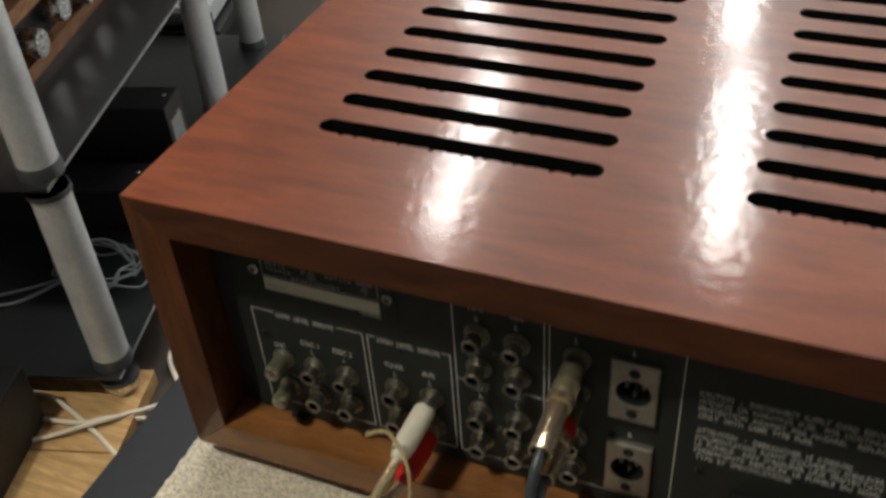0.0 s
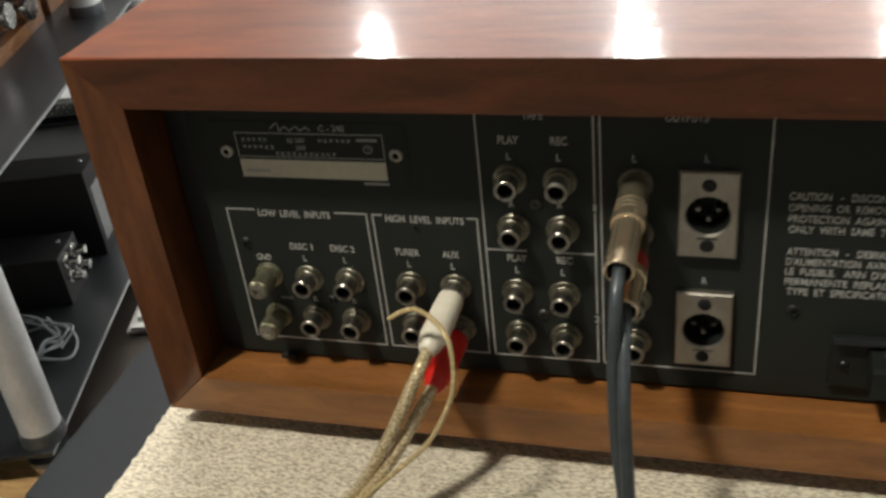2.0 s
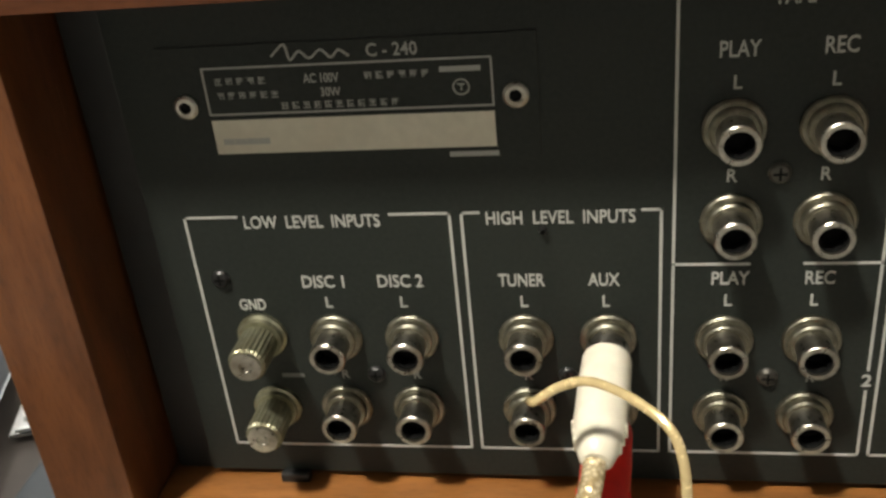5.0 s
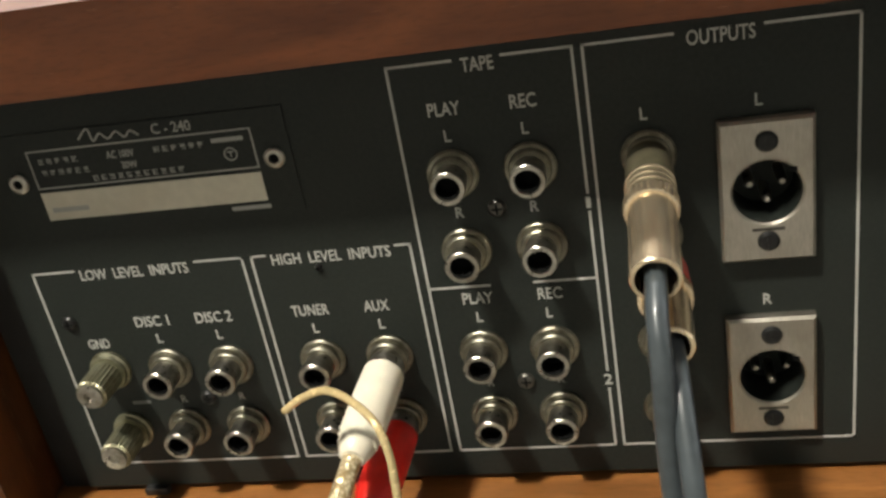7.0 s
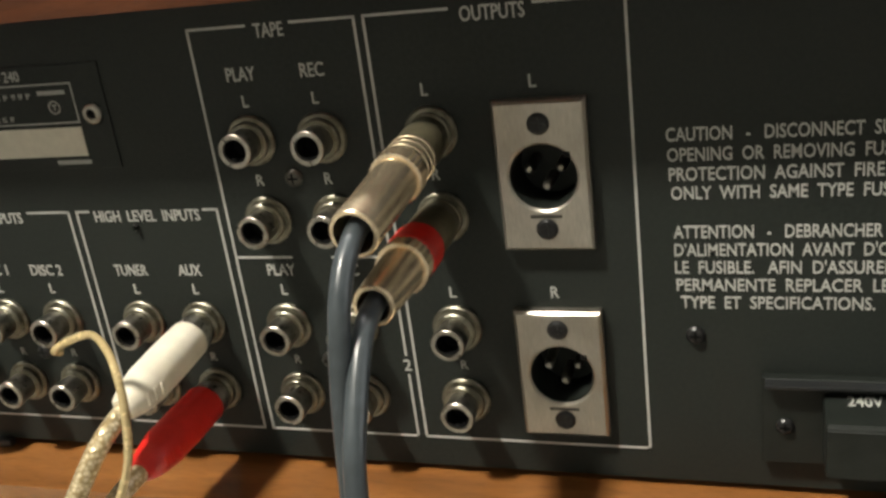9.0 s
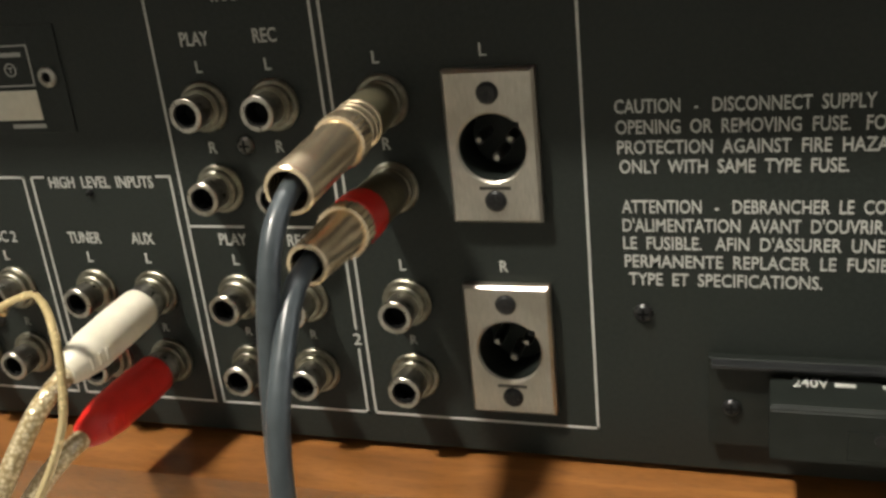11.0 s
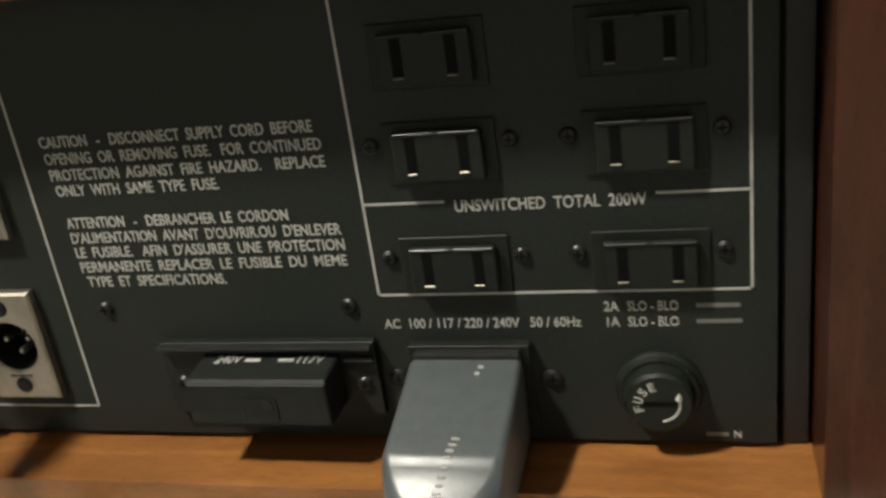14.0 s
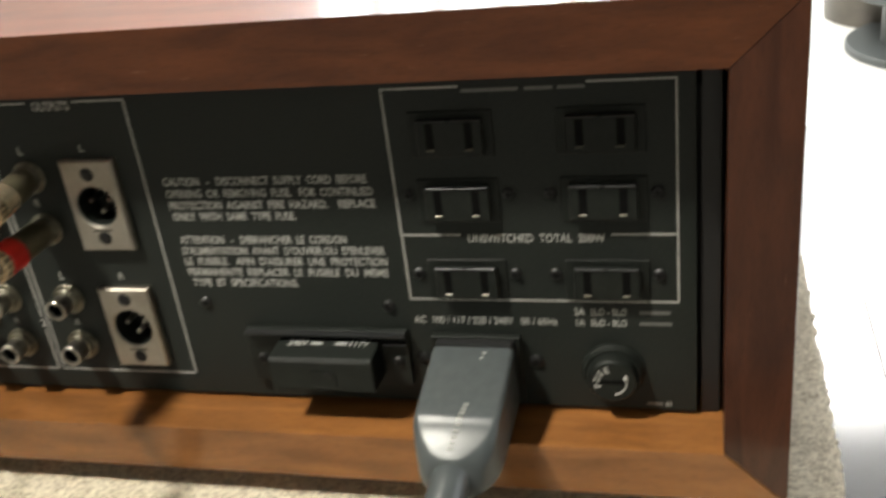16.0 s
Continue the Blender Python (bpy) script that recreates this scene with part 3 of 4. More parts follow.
part("side_board", mitred([(CX1, CZ0 + 0.2), (CX1, CZ1 - 0.2), (IX1, IZ1 - 0.2), (IX1, IZ0 + 0.2)], CY0 + 0.1, CY1, 0.4), WOOD_SIDE_SHADED, preamp, "dark reddish side board, its wood coloured as shaded")
for fx in (-190, 178):
    for fy in (20, 330):
        part("foot", turned((fx, fy, -17.7), (0, 0, 1), [(0, 11), (1, 12), (11, 12), (11.6, 11)], 20), BLACK_PLASTIC, preamp)
# steel chassis behind the panel, with side flanges, and its perforated inside seen as dark through the slots
part("chassis", slab(-212, 200, 16, 350, 16, 126, 1), CHASSIS, preamp)
OUTPUT_SOCKETS = ((-8.3, 95.5, 17.5), (-8.2, 45.3, 16.9))
bm = bmesh.new()
panel_x, panel_z = (-207, -16.6, -1.0, 196.5), (15.5, 37.7, 53.3, 87.5, 103.1, 139.5)
for y in (0, 3):
    grid = [[bm.verts.new((x, y, z)) for z in panel_z] for x in panel_x]
    for i in range(3):
        for j in range(5):
            if i != 1 or j not in (1, 3):
                bm.faces.new((grid[i][j], grid[i + 1][j], grid[i + 1][j + 1], grid[i][j + 1]))
bm.edges.ensure_lookup_table()
rims = [e for e in bm.edges if len(e.link_faces) == 1]
half_rims = [e for e in rims if e.verts[0].co.y < 1]
lookup = {tuple(round(c, 2) for c in v.co): v for v in bm.verts}
for e in half_rims:
    p, q = e.verts
    bm.faces.new((p, q, lookup[round(q.co.x, 2), 3.0, round(q.co.z, 2)], lookup[round(p.co.x, 2), 3.0, round(p.co.z, 2)]))
part("rear_panel", bm, BLACK_PANEL, preamp, "black anodised rear panel with pale printing", smooth=False)
part("panel_tab", slab(-188.0, -180.4, -2.8, -0.1, 13.7, 16.2, 0.5), CHASSIS, preamp)
part("flange", slab(-217.5, -208, 2.0, 5.0, 14, 140, 0.4), CHASSIS, preamp)
part("flange", slab(198, 204, 2.0, 5.0, 14, 140, 0.4), CHASSIS, preamp)

# printed rules
B0, T0, T1 = 24.3, 88.7, 133.5
RULES = {
    "low": [(-198.6, B0, -138.1, B0), (-198.6, B0, -198.6, T0), (-138.1, B0, -138.1, T0), (-198.6, T0, -186.4, T0), (-151.2, T0, -138.1, T0)],
    "high": [(-135.5, B0, -93.3, B0), (-135.5, B0, -135.5, T0), (-93.3, B0, -93.3, T0), (-135.5, T0, -131.8, T0), (-97.1, T0, -93.3, T0)],
    "tape": [(-90.7, B0, -48.4, B0), (-90.7, B0, -90.7, T1), (-48.4, B0, -48.4, 42.4), (-48.4, 48.3, -48.4, 93.2), (-48.4, 98.2, -48.4, T1), (-90.7, T1, -75.6, T1), (-64.0, T1, -48.4, T1), (-90.7, 75.4, -75.1, 75.4), (-63.8, 75.4, -48.4, 75.4)],
    "outputs": [(-46.1, B0, 11.5, B0), (-46.1, B0, -46.1, T1), (11.5, B0, 11.5, T1), (-46.1, T1, -26.7, T1), (-7.5, T1, 11.5, T1)],
    "outlets": [(101.4, 58.2, 191.0, 58.2), (101.4, 58.2, 101.4, 133.2), (191.0, 58.2, 191.0, 133.2), (101.4, 133.2, 125.8, 133.2), (165.4, 133.2, 191.0, 133.2), (101.4, 82.7, 121.3, 82.7), (170.8, 82.7, 191.0, 82.7)],
}
for rules in RULES.values():
    part("printed_rule", bar_lines(rules, 0.62), INK, preamp, smooth=False)

WORDS = [
    ("LOW  LEVEL  INPUTS", -184.8, -153.6, 85.8, 88.8), ("HIGH  LEVEL  INPUTS", -130.2, -98.6, 85.8, 88.8),
    ("GND", -190.0, -183.6, 64.3, 67.2), ("DISC 1", -173.8, -163.9, 70.3, 73.4), ("DISC 2", -156.0, -145.6, 70.3, 73.4),
    ("TUNER", -128.5, -118.3, 70.3, 73.4), ("AUX", -108.8, -102.0, 70.3, 73.4),
    ("TAPE", -73.4, -66.0, 130.6, 133.8), ("PLAY", -82.8, -75.2, 120.8, 124.0), ("REC", -63.6, -57.6, 120.8, 124.0),
    ("PLAY", -82.6, -74.8, 70.4, 73.5), ("REC", -63.4, -57.4, 70.4, 73.5), ("OUTPUTS", -23.9, -9.6, 130.6, 133.8),
    ("1", -49.0, -47.9, 94.3, 97.2), ("2", -49.5, -47.4, 43.8, 46.9),
    ("CAUTION   -   DISCONNECT  SUPPLY  CORD  BEFORE", 18.4, 92.2, 101.9, 104.8), ("OPENING  OR  REMOVING  FUSE.   FOR  CONTINUED", 18.5, 93.7, 97.4, 100.3),
    ("PROTECTION  AGAINST  FIRE  HAZARD.    REPLACE", 18.7, 93.8, 93.0, 95.9), ("ONLY  WITH  SAME  TYPE  FUSE.", 19.0, 65.0, 88.7, 91.6),
    ("ATTENTION   -   DEBRANCHER  LE  CORDON", 19.2, 81.5, 79.6, 82.5), ("D'ALIMENTATION  AVANT  D'OUVRIR.OU  D'ENLEVER", 19.2, 94.6, 75.3, 78.2),
    ("LE  FUSIBLE.   AFIN  D'ASSURER  UNE  PROTECTION", 19.2, 94.8, 71.1, 74.0), ("PERMANENTE  REPLACER  LE  FUSIBLE  DU  MEME", 19.4, 94.7, 66.8, 69.7),
    ("TYPE  ET  SPECIFICATIONS.", 20.2, 60.8, 62.5, 65.4),
    ("UNSWITCHED  TOTAL  200W", 124.0, 168.4, 80.0, 82.9), ("AC  100 / 117 / 220 / 240V   50 / 60Hz", 101.5, 151.4, 48.7, 51.3),
    ("2A", 157.1, 160.6, 52.8, 55.3), ("1A", 157.6, 160.6, 48.6, 51.1), ("SLO - BLO", 162.6, 174.4, 52.8, 55.3), ("SLO - BLO", 162.6, 174.4, 48.6, 51.1), ("N", 186.6, 188.2, 16.9, 18.9),
]
for text, x0, x1, z0, z1 in WORDS:
    part("lettering", lettering(text, x0, x1, z0, z1), INK, preamp, smooth=False)
for x, z in [(-168.2, 64.9), (-150.6, 64.9), (-123.1, 64.9), (-105.0, 64.9), (-79.2, 114.4), (-61.0, 114.4), (-79.0, 65.0), (-61.2, 65.0), (-34.2, 114.8), (-33.8, 64.6), (-9.4, 115.4)]:
    part("lettering", lettering("L", x - 0.75, x + 0.85, z, z + 2.8), INK, preamp, smooth=False)
for x, z in [(-79.4, 94.6), (-61.2, 94.6), (-34.0, 94.8), (-8.6, 64.8)]:
    part("lettering", lettering("R", x - 1.0, x + 1.0, z, z + 2.8), INK, preamp, smooth=False)
for x, z in [(-167.0, 44.9), (-149.5, 44.9), (-123.0, 44.9), (-104.2, 45.0), (-79.0, 45.0), (-60.4, 45.0), (-33.2, 44.8)]:
    part("lettering", lettering("R", x - 0.9, x + 0.9, z, z + 2.3), INK_DIM, preamp, smooth=False)
# small print that cannot be read
for x0, x1, z in ((-182.5, -178.0, 45.6), (179, 187.8, 54.0), (179, 188.2, 49.8), (127.5, 144, 131.8), (147, 154.5, 131.8), (157, 164.0, 131.8), (180.5, 184.8, 17.9)):
    part("small_print", bar_lines([(x0, z, x1, z)], 1.1), INK_FAINT, preamp, smooth=False)

# name plate
plate = part("name_plate", slab(-196.5, -117.5, -0.4, -0.02, 100.8, 128.0, 0.15), BLACK_PANEL, preamp, "black name plate with a white strip, held by two rivets")
part("white_strip", slab(-187.0, -126.6, -0.65, -0.4, 104.2, 111.9), LABEL_WHITE, plate, "blank aged white serial strip", smooth=False)
part("plate_rule", bar_lines([(-187.0, 113.1, -126.7, 113.1), (-187.0, 113.1, -187.0, 123.2), (-126.7, 113.1, -126.7, 123.2), (-187.0, 123.2, -126.7, 123.2)], 0.42, -0.4), INK_DIM, plate, smooth=False)
part("plate_lettering", lettering("C - 240", -151.6, -141.2, 124.4, 127.0, -0.5), INK_DIM, plate, smooth=False)
part("plate_lettering", lettering("AC 100V", -165.5, -158.0, 119.4, 121.3, -0.5), INK_DIM, plate, smooth=False)
part("plate_lettering", lettering("30W", -162.2, -158.0, 116.4, 118.2, -0.5), INK_DIM, plate, smooth=False)
tiny, glyph = [], random.Random(2)
for x0, n, z in ((-184.5, 5, 120.3), (-152.5, 6, 120.4), (-184.5, 6, 117.2), (-171.0, 11, 114.6)):
    for k in range(n):
        x = x0 + k * 2.35
        a, b, c = glyph.uniform(-0.2, 0.2), glyph.uniform(0.25, 0.75), glyph.uniform(0.2, 0.7)
        tiny += [(x, z + 0.6, x + 1.3, z + 0.6), (x + 0.1, z + a, x + 1.2, z + a), (x + b, z - 0.6, x + b, z + 0.6)]
        tiny += glyph.sample([(x, z - 0.6, x + 1.3, z - 0.6), (x + 0.1, z - 0.6, x + 0.1, z + c), (x + 1.2, z - 0.6, x + 1.2, z + c), (x + 0.3, z + 0.25, x + 1.0, z + 0.25)], 2)
part("plate_small_print", bar_lines(tiny, 0.2, -0.4), INK_DIM, plate, smooth=False)
part("plate_small_print", bar_lines([(-136.6, 121.0, -129.4, 121.0), (-136, 102.6, -126.8, 102.6)], 1.1, -0.4), INK_DIM, plate, smooth=False)
part("strip_small_print", bar_lines([(-184.5 + 2.6 * k, 107.0, -183.3 + 2.6 * k, 107.0) for k in range(4)], 1.3, -0.65), INK_DIM, plate, smooth=False)
# the maker's script mark as a plain flourish
part("script_mark", hose([(-171.5, -0.5, 125.2), (-168.5, -0.5, 127.6), (-167.6, -0.5, 124.4), (-165.5, -0.5, 126.1), (-163.5, -0.5, 124.6), (-161.0, -0.5, 126.2), (-159.0, -0.5, 124.6), (-157.2, -0.5, 126.0), (-155.2, -0.5, 124.7)], 0.27, 6), INK_DIM, plate)
mark = hose([(-133.0 + 1.6 * math.cos(a), -0.5, 117.2 + 1.6 * math.sin(a)) for a in (2 * math.pi * k / 12 for k in range(13))], 0.2, 6, 3)
box(mark, -133.8, -132.2, -0.55, -0.4, 117.6, 117.9)
box(mark, -133.15, -132.85, -0.55, -0.4, 116.4, 117.6)
part("round_mark", mark, INK_DIM, plate)
for x in (-191.9, -122.1):
    rivet = part("rivet", turned((x, -0.4, 115.1), (0, -1, 0), [(0, 2.65), (0.6, 2.65), (1.0, 2.1), (1.0, 1.35), (0.3, 1.3)], 24), NICKEL, plate, "bright hollow rivet")
    # dark disc in place of the shade down the rivet's hole
    part("rivet_hole", turned((x, -0.6, 115.1), (0, -1, 0), [(0, 1.3), (0.25, 1.3)], 16), HOLE_SHADE, rivet)

# ---- sockets on the panel ----
JACK_X = (-167.8, -149.8, -123.2, -104.4, -79.2, -60.8, -33.8)
JACKS = [(x, z) for x in JACK_X[:4] for z in (56.6, 36.4)] + [(x, z) for x in JACK_X[4:] for z in (106.2, 85.6, 56.2, 36.0)]
rng = random.Random(7)
for x, z in JACKS:
    x += rng.uniform(-0.25, 0.25)
    jack = part("phono_jack", turned((x, 0, z), (0, -1, 0), [(0, 6.3), (0.8, 6.3), (1.2, 5.9), (1.2, 5.0)], 6 * 4), NICKEL_DULL, preamp, "nickel-plated phono socket")
    part("jack_nut", turned((x, -1.2, z), (0, -1, 0), [(0, 5.1), (1.4, 5.1), (1.8, 4.7)], 28), NICKEL_DULL, jack)
    part("barrel", turned((x, -2.6, z), (0, -1, 0), [(0, 3.9), (4.6, 3.9), (5.0, 4.2), (6.6, 4.2), (6.9, 3.95), (6.9, 3.05), (2.0, 2.95)], 28), NICKEL, jack)
    # near-black lining gives the bore its shade by colour
    part("insert", turned((x, -4.4, z), (0, -1, 0), [(0.3, 2.97), (4.2, 2.99), (4.2, 2.7), (0.8, 2.4)], 20), HOLE_SHADE, jack)
for x, z in ((-185.9, 57.2), (-185.7, 36.3)):
    post = part("ground_terminal", turned((x, 0, z), (0, -1, 0), [(0, 6.0), (1.0, 6.0), (1.4, 5.4), (2.6, 5.2)], 24), BRASS_GREY, preamp, "knurled greyed-brass ground terminal")
    part("knurled_knob", turned((x, -2.6, z), (0, -1, 0), [(0, 4.1), (0.5, 4.5), (9.6, 4.5), (10.2, 4.0)], 48, 1, 0.28), BRASS_GREY, post)
    part("terminal_screw", turned((x, -12.6, z), (0, -1, 0), [(0, 3.6), (1.0, 3.6), (1.1, 1.6), (0.4, 1.4)], 20), NICKEL, post)

def holed_plate(cx, cz, hw, hh, chamfer, radius, thick, seg=48):
    """A chamfered rectangular plate with a round hole through it, its face towards -y."""
    bm = bmesh.new()

    def square(w, h, y):
        out = []
        for k in range(seg):
            a = 2 * math.pi * (k + 0.5) / seg
            c, q = math.cos(a), math.sin(a)
            f = min(w / abs(c), h / abs(q))
            out.append(bm.verts.new((cx + c * f, y, cz + q * f)))
        for a, b in ((1, 1), (-1, 1), (-1, -1), (1, -1)):
            corner = Vector((cx + a * w, y, cz + b * h))
            min(out, key=lambda vert: (vert.co - corner).length).co = corner
        return out

    def circle(rad, y):
        return [bm.verts.new((cx + rad * math.cos(a), y, cz + rad * math.sin(a))) for a in (2 * math.pi * (k + 0.5) / seg for k in range(seg))]

    loops = [square(hw, hh, -0.02), square(hw, hh, chamfer - thick), square(hw - chamfer, hh - chamfer, -thick),
             circle(radius + 0.5, -thick), circle(radius, 0.4 - thick), circle(radius, 9.0)]
    for p, q in zip(loops, loops[1:]):
        for k in range(seg):
            bm.faces.new((p[k], p[(k + 1) % seg], q[(k + 1) % seg], q[k]))
    return bm


for cx, cz, hh in OUTPUT_SOCKETS:
    socket = part("output_socket", holed_plate(cx, cz, 10.4, hh, 0.7, 7.7, 3.0), SATIN_STEEL, preamp, "satin steel plate of a three-pin output socket", smooth=False)
    well = turned((cx, 12.0, cz), (0, -1, 0), [(0, 7.68), (3.4, 7.66), (14.2, 7.66), (14.3, 7.4), (3.5, 7.3), (3.3, 0.1)], 40)
    part("well", well, OUTLET_BLACK, socket, "black moulded socket well")
    for px, pz in ((-3.6, 1.1), (3.6, 1.3), (0.2, -3.0)):
        part("pin", turned((cx + px, 8.6, cz + pz), (0, -1, 0), [(0, 1.15), (8.0, 1.15), (8.8, 0.6)], 14), NICKEL, socket)
    part("key_notch", slab(cx + 4.9, cx + 6.5, -3.1, -2.6, cz + 4.5, cz + 5.9, 0.2), HOLE_SHADE, socket)
    part("stamped_mark", bar_lines([(cx - 3.2, cz - 9.2, cx + 3.2, cz - 9.2)], 0.8, -3.0, 0.04), SCREW_GREY, socket, smooth=False)
    for dz in (12.4, -12.2):
        screw = part("screw", turned((cx, -2.9, cz + dz), (0, -1, 0), [(0, 2.5), (0.4, 2.5), (0.9, 1.8)], 20), SCREW_BLACK, socket, "black screw")
        bm = slab(cx - 1.4, cx + 1.4, -3.95, -3.75, cz + dz - 0.28, cz + dz + 0.28)
        part("screw_slot", box(bm, cx - 0.28, cx + 0.28, -3.95, -3.75, cz + dz - 1.4, cz + dz + 1.4), SCREW_BLACK, screw)


def panel_screw(x, z, r=2.2, material=SCREW_BLACK, y=0.0):
    screw = part("panel_screw", turned((x, y, z), (0, -1, 0), [(0, r), (0.5, r), (1.1, r * 0.75), (1.25, r * 0.4)], 20), material, preamp)
    bm = slab(x - r * 0.6, x + r * 0.6, y - 1.35, y - 1.15, z - 0.25, z + 0.25)
    part("screw_slot", box(bm, x - 0.25, x + 0.25, y - 1.35, y - 1.15, z - r * 0.6, z + r * 0.6), HOLE_SHADE, screw)


for x, z in ((-193.2, 72.9), (-159.4, 46.2), (-114.0, 46.3), (23.2, 55.6), (93.0, 55.3)):
    panel_screw(x, z)
panel_screw(-118.1, 84.3, 0.9)
for x, z in ((-70.2, 96.4), (-69.6, 46.3)):
    panel_screw(x, z, 2.3, SCREW_GREY)

# mains outlets
for cx in (122.4, 168.7):
    for cz in (118.2, 95.4, 66.4):
        outlet = part("mains_outlet", slab(cx - 13.4, cx + 13.4, -0.7, -0.02, cz - 7.8, cz + 7.4, 0.2, 1), OUTLET_BLACK, preamp, "black two-slot mains outlet")
        part("raised_face", slab(cx - 10.6, cx + 10.6, -3.4, -0.7, cz - 6.6, cz + 5.4, 0.8, 2), OUTLET_BLACK, outlet)
        for sx in (-6.2, 6.2):
            # not cut in: dark slabs on the face stand for the slots' shade
            part("slot", slab(cx + sx - 1.25, cx + sx + 1.25, -3.5, -3.35, cz - 4.0, cz + 4.5), HOLE_SHADE, outlet, smooth=False)
            part("contact", slab(cx + sx - 1.4, cx + sx + 1.1, -3.9, -3.4, cz - 4.6, cz - 4.1, 0.15, 1), NICKEL_DULL, outlet)
        for sx in (-5.5, 5.5):
            part("brow", slab(cx + sx - 4.7, cx + sx + 4.7, -3.9, -3.0, cz + 5.0, cz + 5.6, 0.2, 1), BLACK_PLASTIC, outlet)
        if cz != 118.2:
            for sx in (-16.6, 16.4):
                panel_screw(cx + sx, cz + 2.0, 2.0)

# voltage selector
selector = part("voltage_selector", slab(37.5, 98.5, -2.6, -0.02, 24.0, 46.2, 0.15, 1), OUTLET_BLACK, preamp, "black voltage selector block")
bm = bmesh.new()
ring = [(-2.6, 28.4), (-15.8, 29.4), (-15.8, 41.6), (-15.0, 42.4), (-2.6, 42.9)]
sides = [[bm.verts.new((x, y, z)) for y, z in ring] for x in (50.6, 88.8)]
for i in range(len(ring)):
    j = (i + 1) % len(ring)
    bm.faces.new((sides[0][i], sides[0][j], sides[1][j], sides[1][i]))
bm.faces.new(sides[0])
bm.faces.new(sides[1])
bmesh.ops.bevel(bm, geom=list(bm.edges), offset=0.35, segments=2, affect="EDGES")
part("selector_plug", bm, OUTLET_BLACK, selector)
part("selector_notch", slab(66.0, 75.0, -16.05, -15.75, 30.8, 37.8, 0.3), OUTLET_BLACK, selector)
part("selector_screw", turned((72.5, -16.0, 36), (0, -1, 0), [(0, 1.5), (0.4, 1.4)], 12), SCREW_BLACK, selector)
part("ledge", slab(38.2, 98.2, -5.6, -2.62, 45.1, 46.1, 0.25), BLACK_PLASTIC, selector, "narrow glossy ledge")
part("side_lip", slab(90.2, 98.2, -4.6, -2.62, 41.2, 42.0, 0.2), BLACK_PLASTIC, selector)
for text, x0, x1 in (("240V", 55.4, 62.6), ("117V", 78.6, 85.6)):
    part("selector_lettering", lettering(text, x0, x1, -7.4, -3.4, 42.85, True), INK, selector, smooth=False)
part("selector_dash", box(slab(63.8, 68.0, -6.6, -5.2, 42.5, 42.92), 73.2, 77.4, -6.6, -5.2, 42.5, 42.92), INK, selector, smooth=False)
for x in (42.5, 94.5):
    panel_screw(x, 34.0, 2.0, SCREW_BLACK, -2.6)

# mains inlet and fuse holder
inlet = part("mains_inlet", slab(107.5, 138.5, -3.0, -0.02, 18.5, 45.0, 0.2, 1), OUTLET_BLACK, preamp, "black mains inlet")
part("shroud", slab(109.6, 136.4, -6.4, -3.0, 22.0, 44.4, 0.5), BLACK_PLASTIC, inlet)
for x in (103.2, 143.2):
    panel_screw(x, 34.0, 2.6)
FX, FZ = 169.2, 31.4
fuse = part("fuse_holder", turned((FX, 0, FZ), (0, -1, 0), [(0, 10.6), (1.2, 10.6), (1.8, 9.8), (3.2, 9.4)], 40), OUTLET_BLACK, preamp, "round black fuse holder cap")
part("cap", turned((FX, -3.2, FZ), (0, -1, 0), [(0, 8.6), (3.6, 8.3), (4.4, 7.6)], 48, 1, 0.25), OUTLET_BLACK, fuse)
part("cap_slot", slab(FX - 4.0, FX + 4.0, -7.72, -7.58, FZ - 0.7, FZ + 0.7), HOLE_SHADE, fuse)
for k, letter in enumerate("FUSE"):
    a = radians(196 - 29 * k)
    bm = lettering(letter, -0.75, 0.75, -1.1, 1.1, -7.7)
    bm.transform(Matrix.Translation((FX + 5.0 * math.cos(a), 0, FZ + 5.0 * math.sin(a))) @ Matrix.Rotation(-(a - math.pi / 2), 4, "Y"))
    part("cap_lettering", bm, INK, fuse, smooth=False)
arrow = hose([(FX + 4.9 * math.cos(radians(d)), -7.7, FZ + 4.9 * math.sin(radians(d))) for d in range(-80, 21, 20)], 0.3, 6, 4)
lathe(arrow, (FX + 4.6, -7.7, FZ + 1.4), (0.1, 0, 1), [(0, 0.9), (1.8, 0.05)], 8)
part("cap_arrow", arrow, INK, fuse)

# ---- plugs and leads ----
def on_axis(p, q, d):
    p, q = Vector(p), Vector(q)
    return p + (q - p).normalized() * d


def moulded_lead(name, label, jack, end, material, path):
    """A moulded phono plug with a tapering grip, and its braided lead."""
    lead = thing(name, path[-1], label, "audio cable")
    axis = Vector(end) - Vector(jack)
    n = axis.length
    start = on_axis(jack, end, 7.0)
    part("plug_sleeve", turned(start, axis, [(-2.5, 4.9), (0.2, 4.9), (0.4, 4.4)], 24), NICKEL, lead)
    prof = [(0.2, 4.8), (1.0, 5.4), (10, 5.6), (n - 17, 5.5), (n - 12, 4.7), (n - 8.2, 3.5), (n - 7.4, 2.6)]
    grip = part("plug_grip", turned(start, axis, prof, 28), material, lead)
    _, s, t = frame_of(axis)
    for k in range(3):
        d = n - 16.5 + k * 2.3
        for side in (1, -1):
            c = on_axis(start, Vector(start) + axis, d) + s * side * (5.0 - k * 0.45)
            part("grip_groove", slab(c.x - 0.7, c.x + 0.7, c.y - 0.45, c.y + 0.45, c.z - 1.6, c.z + 1.6, 0.15), material, grip)
    part("lead", hose([on_axis(jack, end, n - 3)] + path, 2.4, 14, 12), BRAID, lead)
    return lead


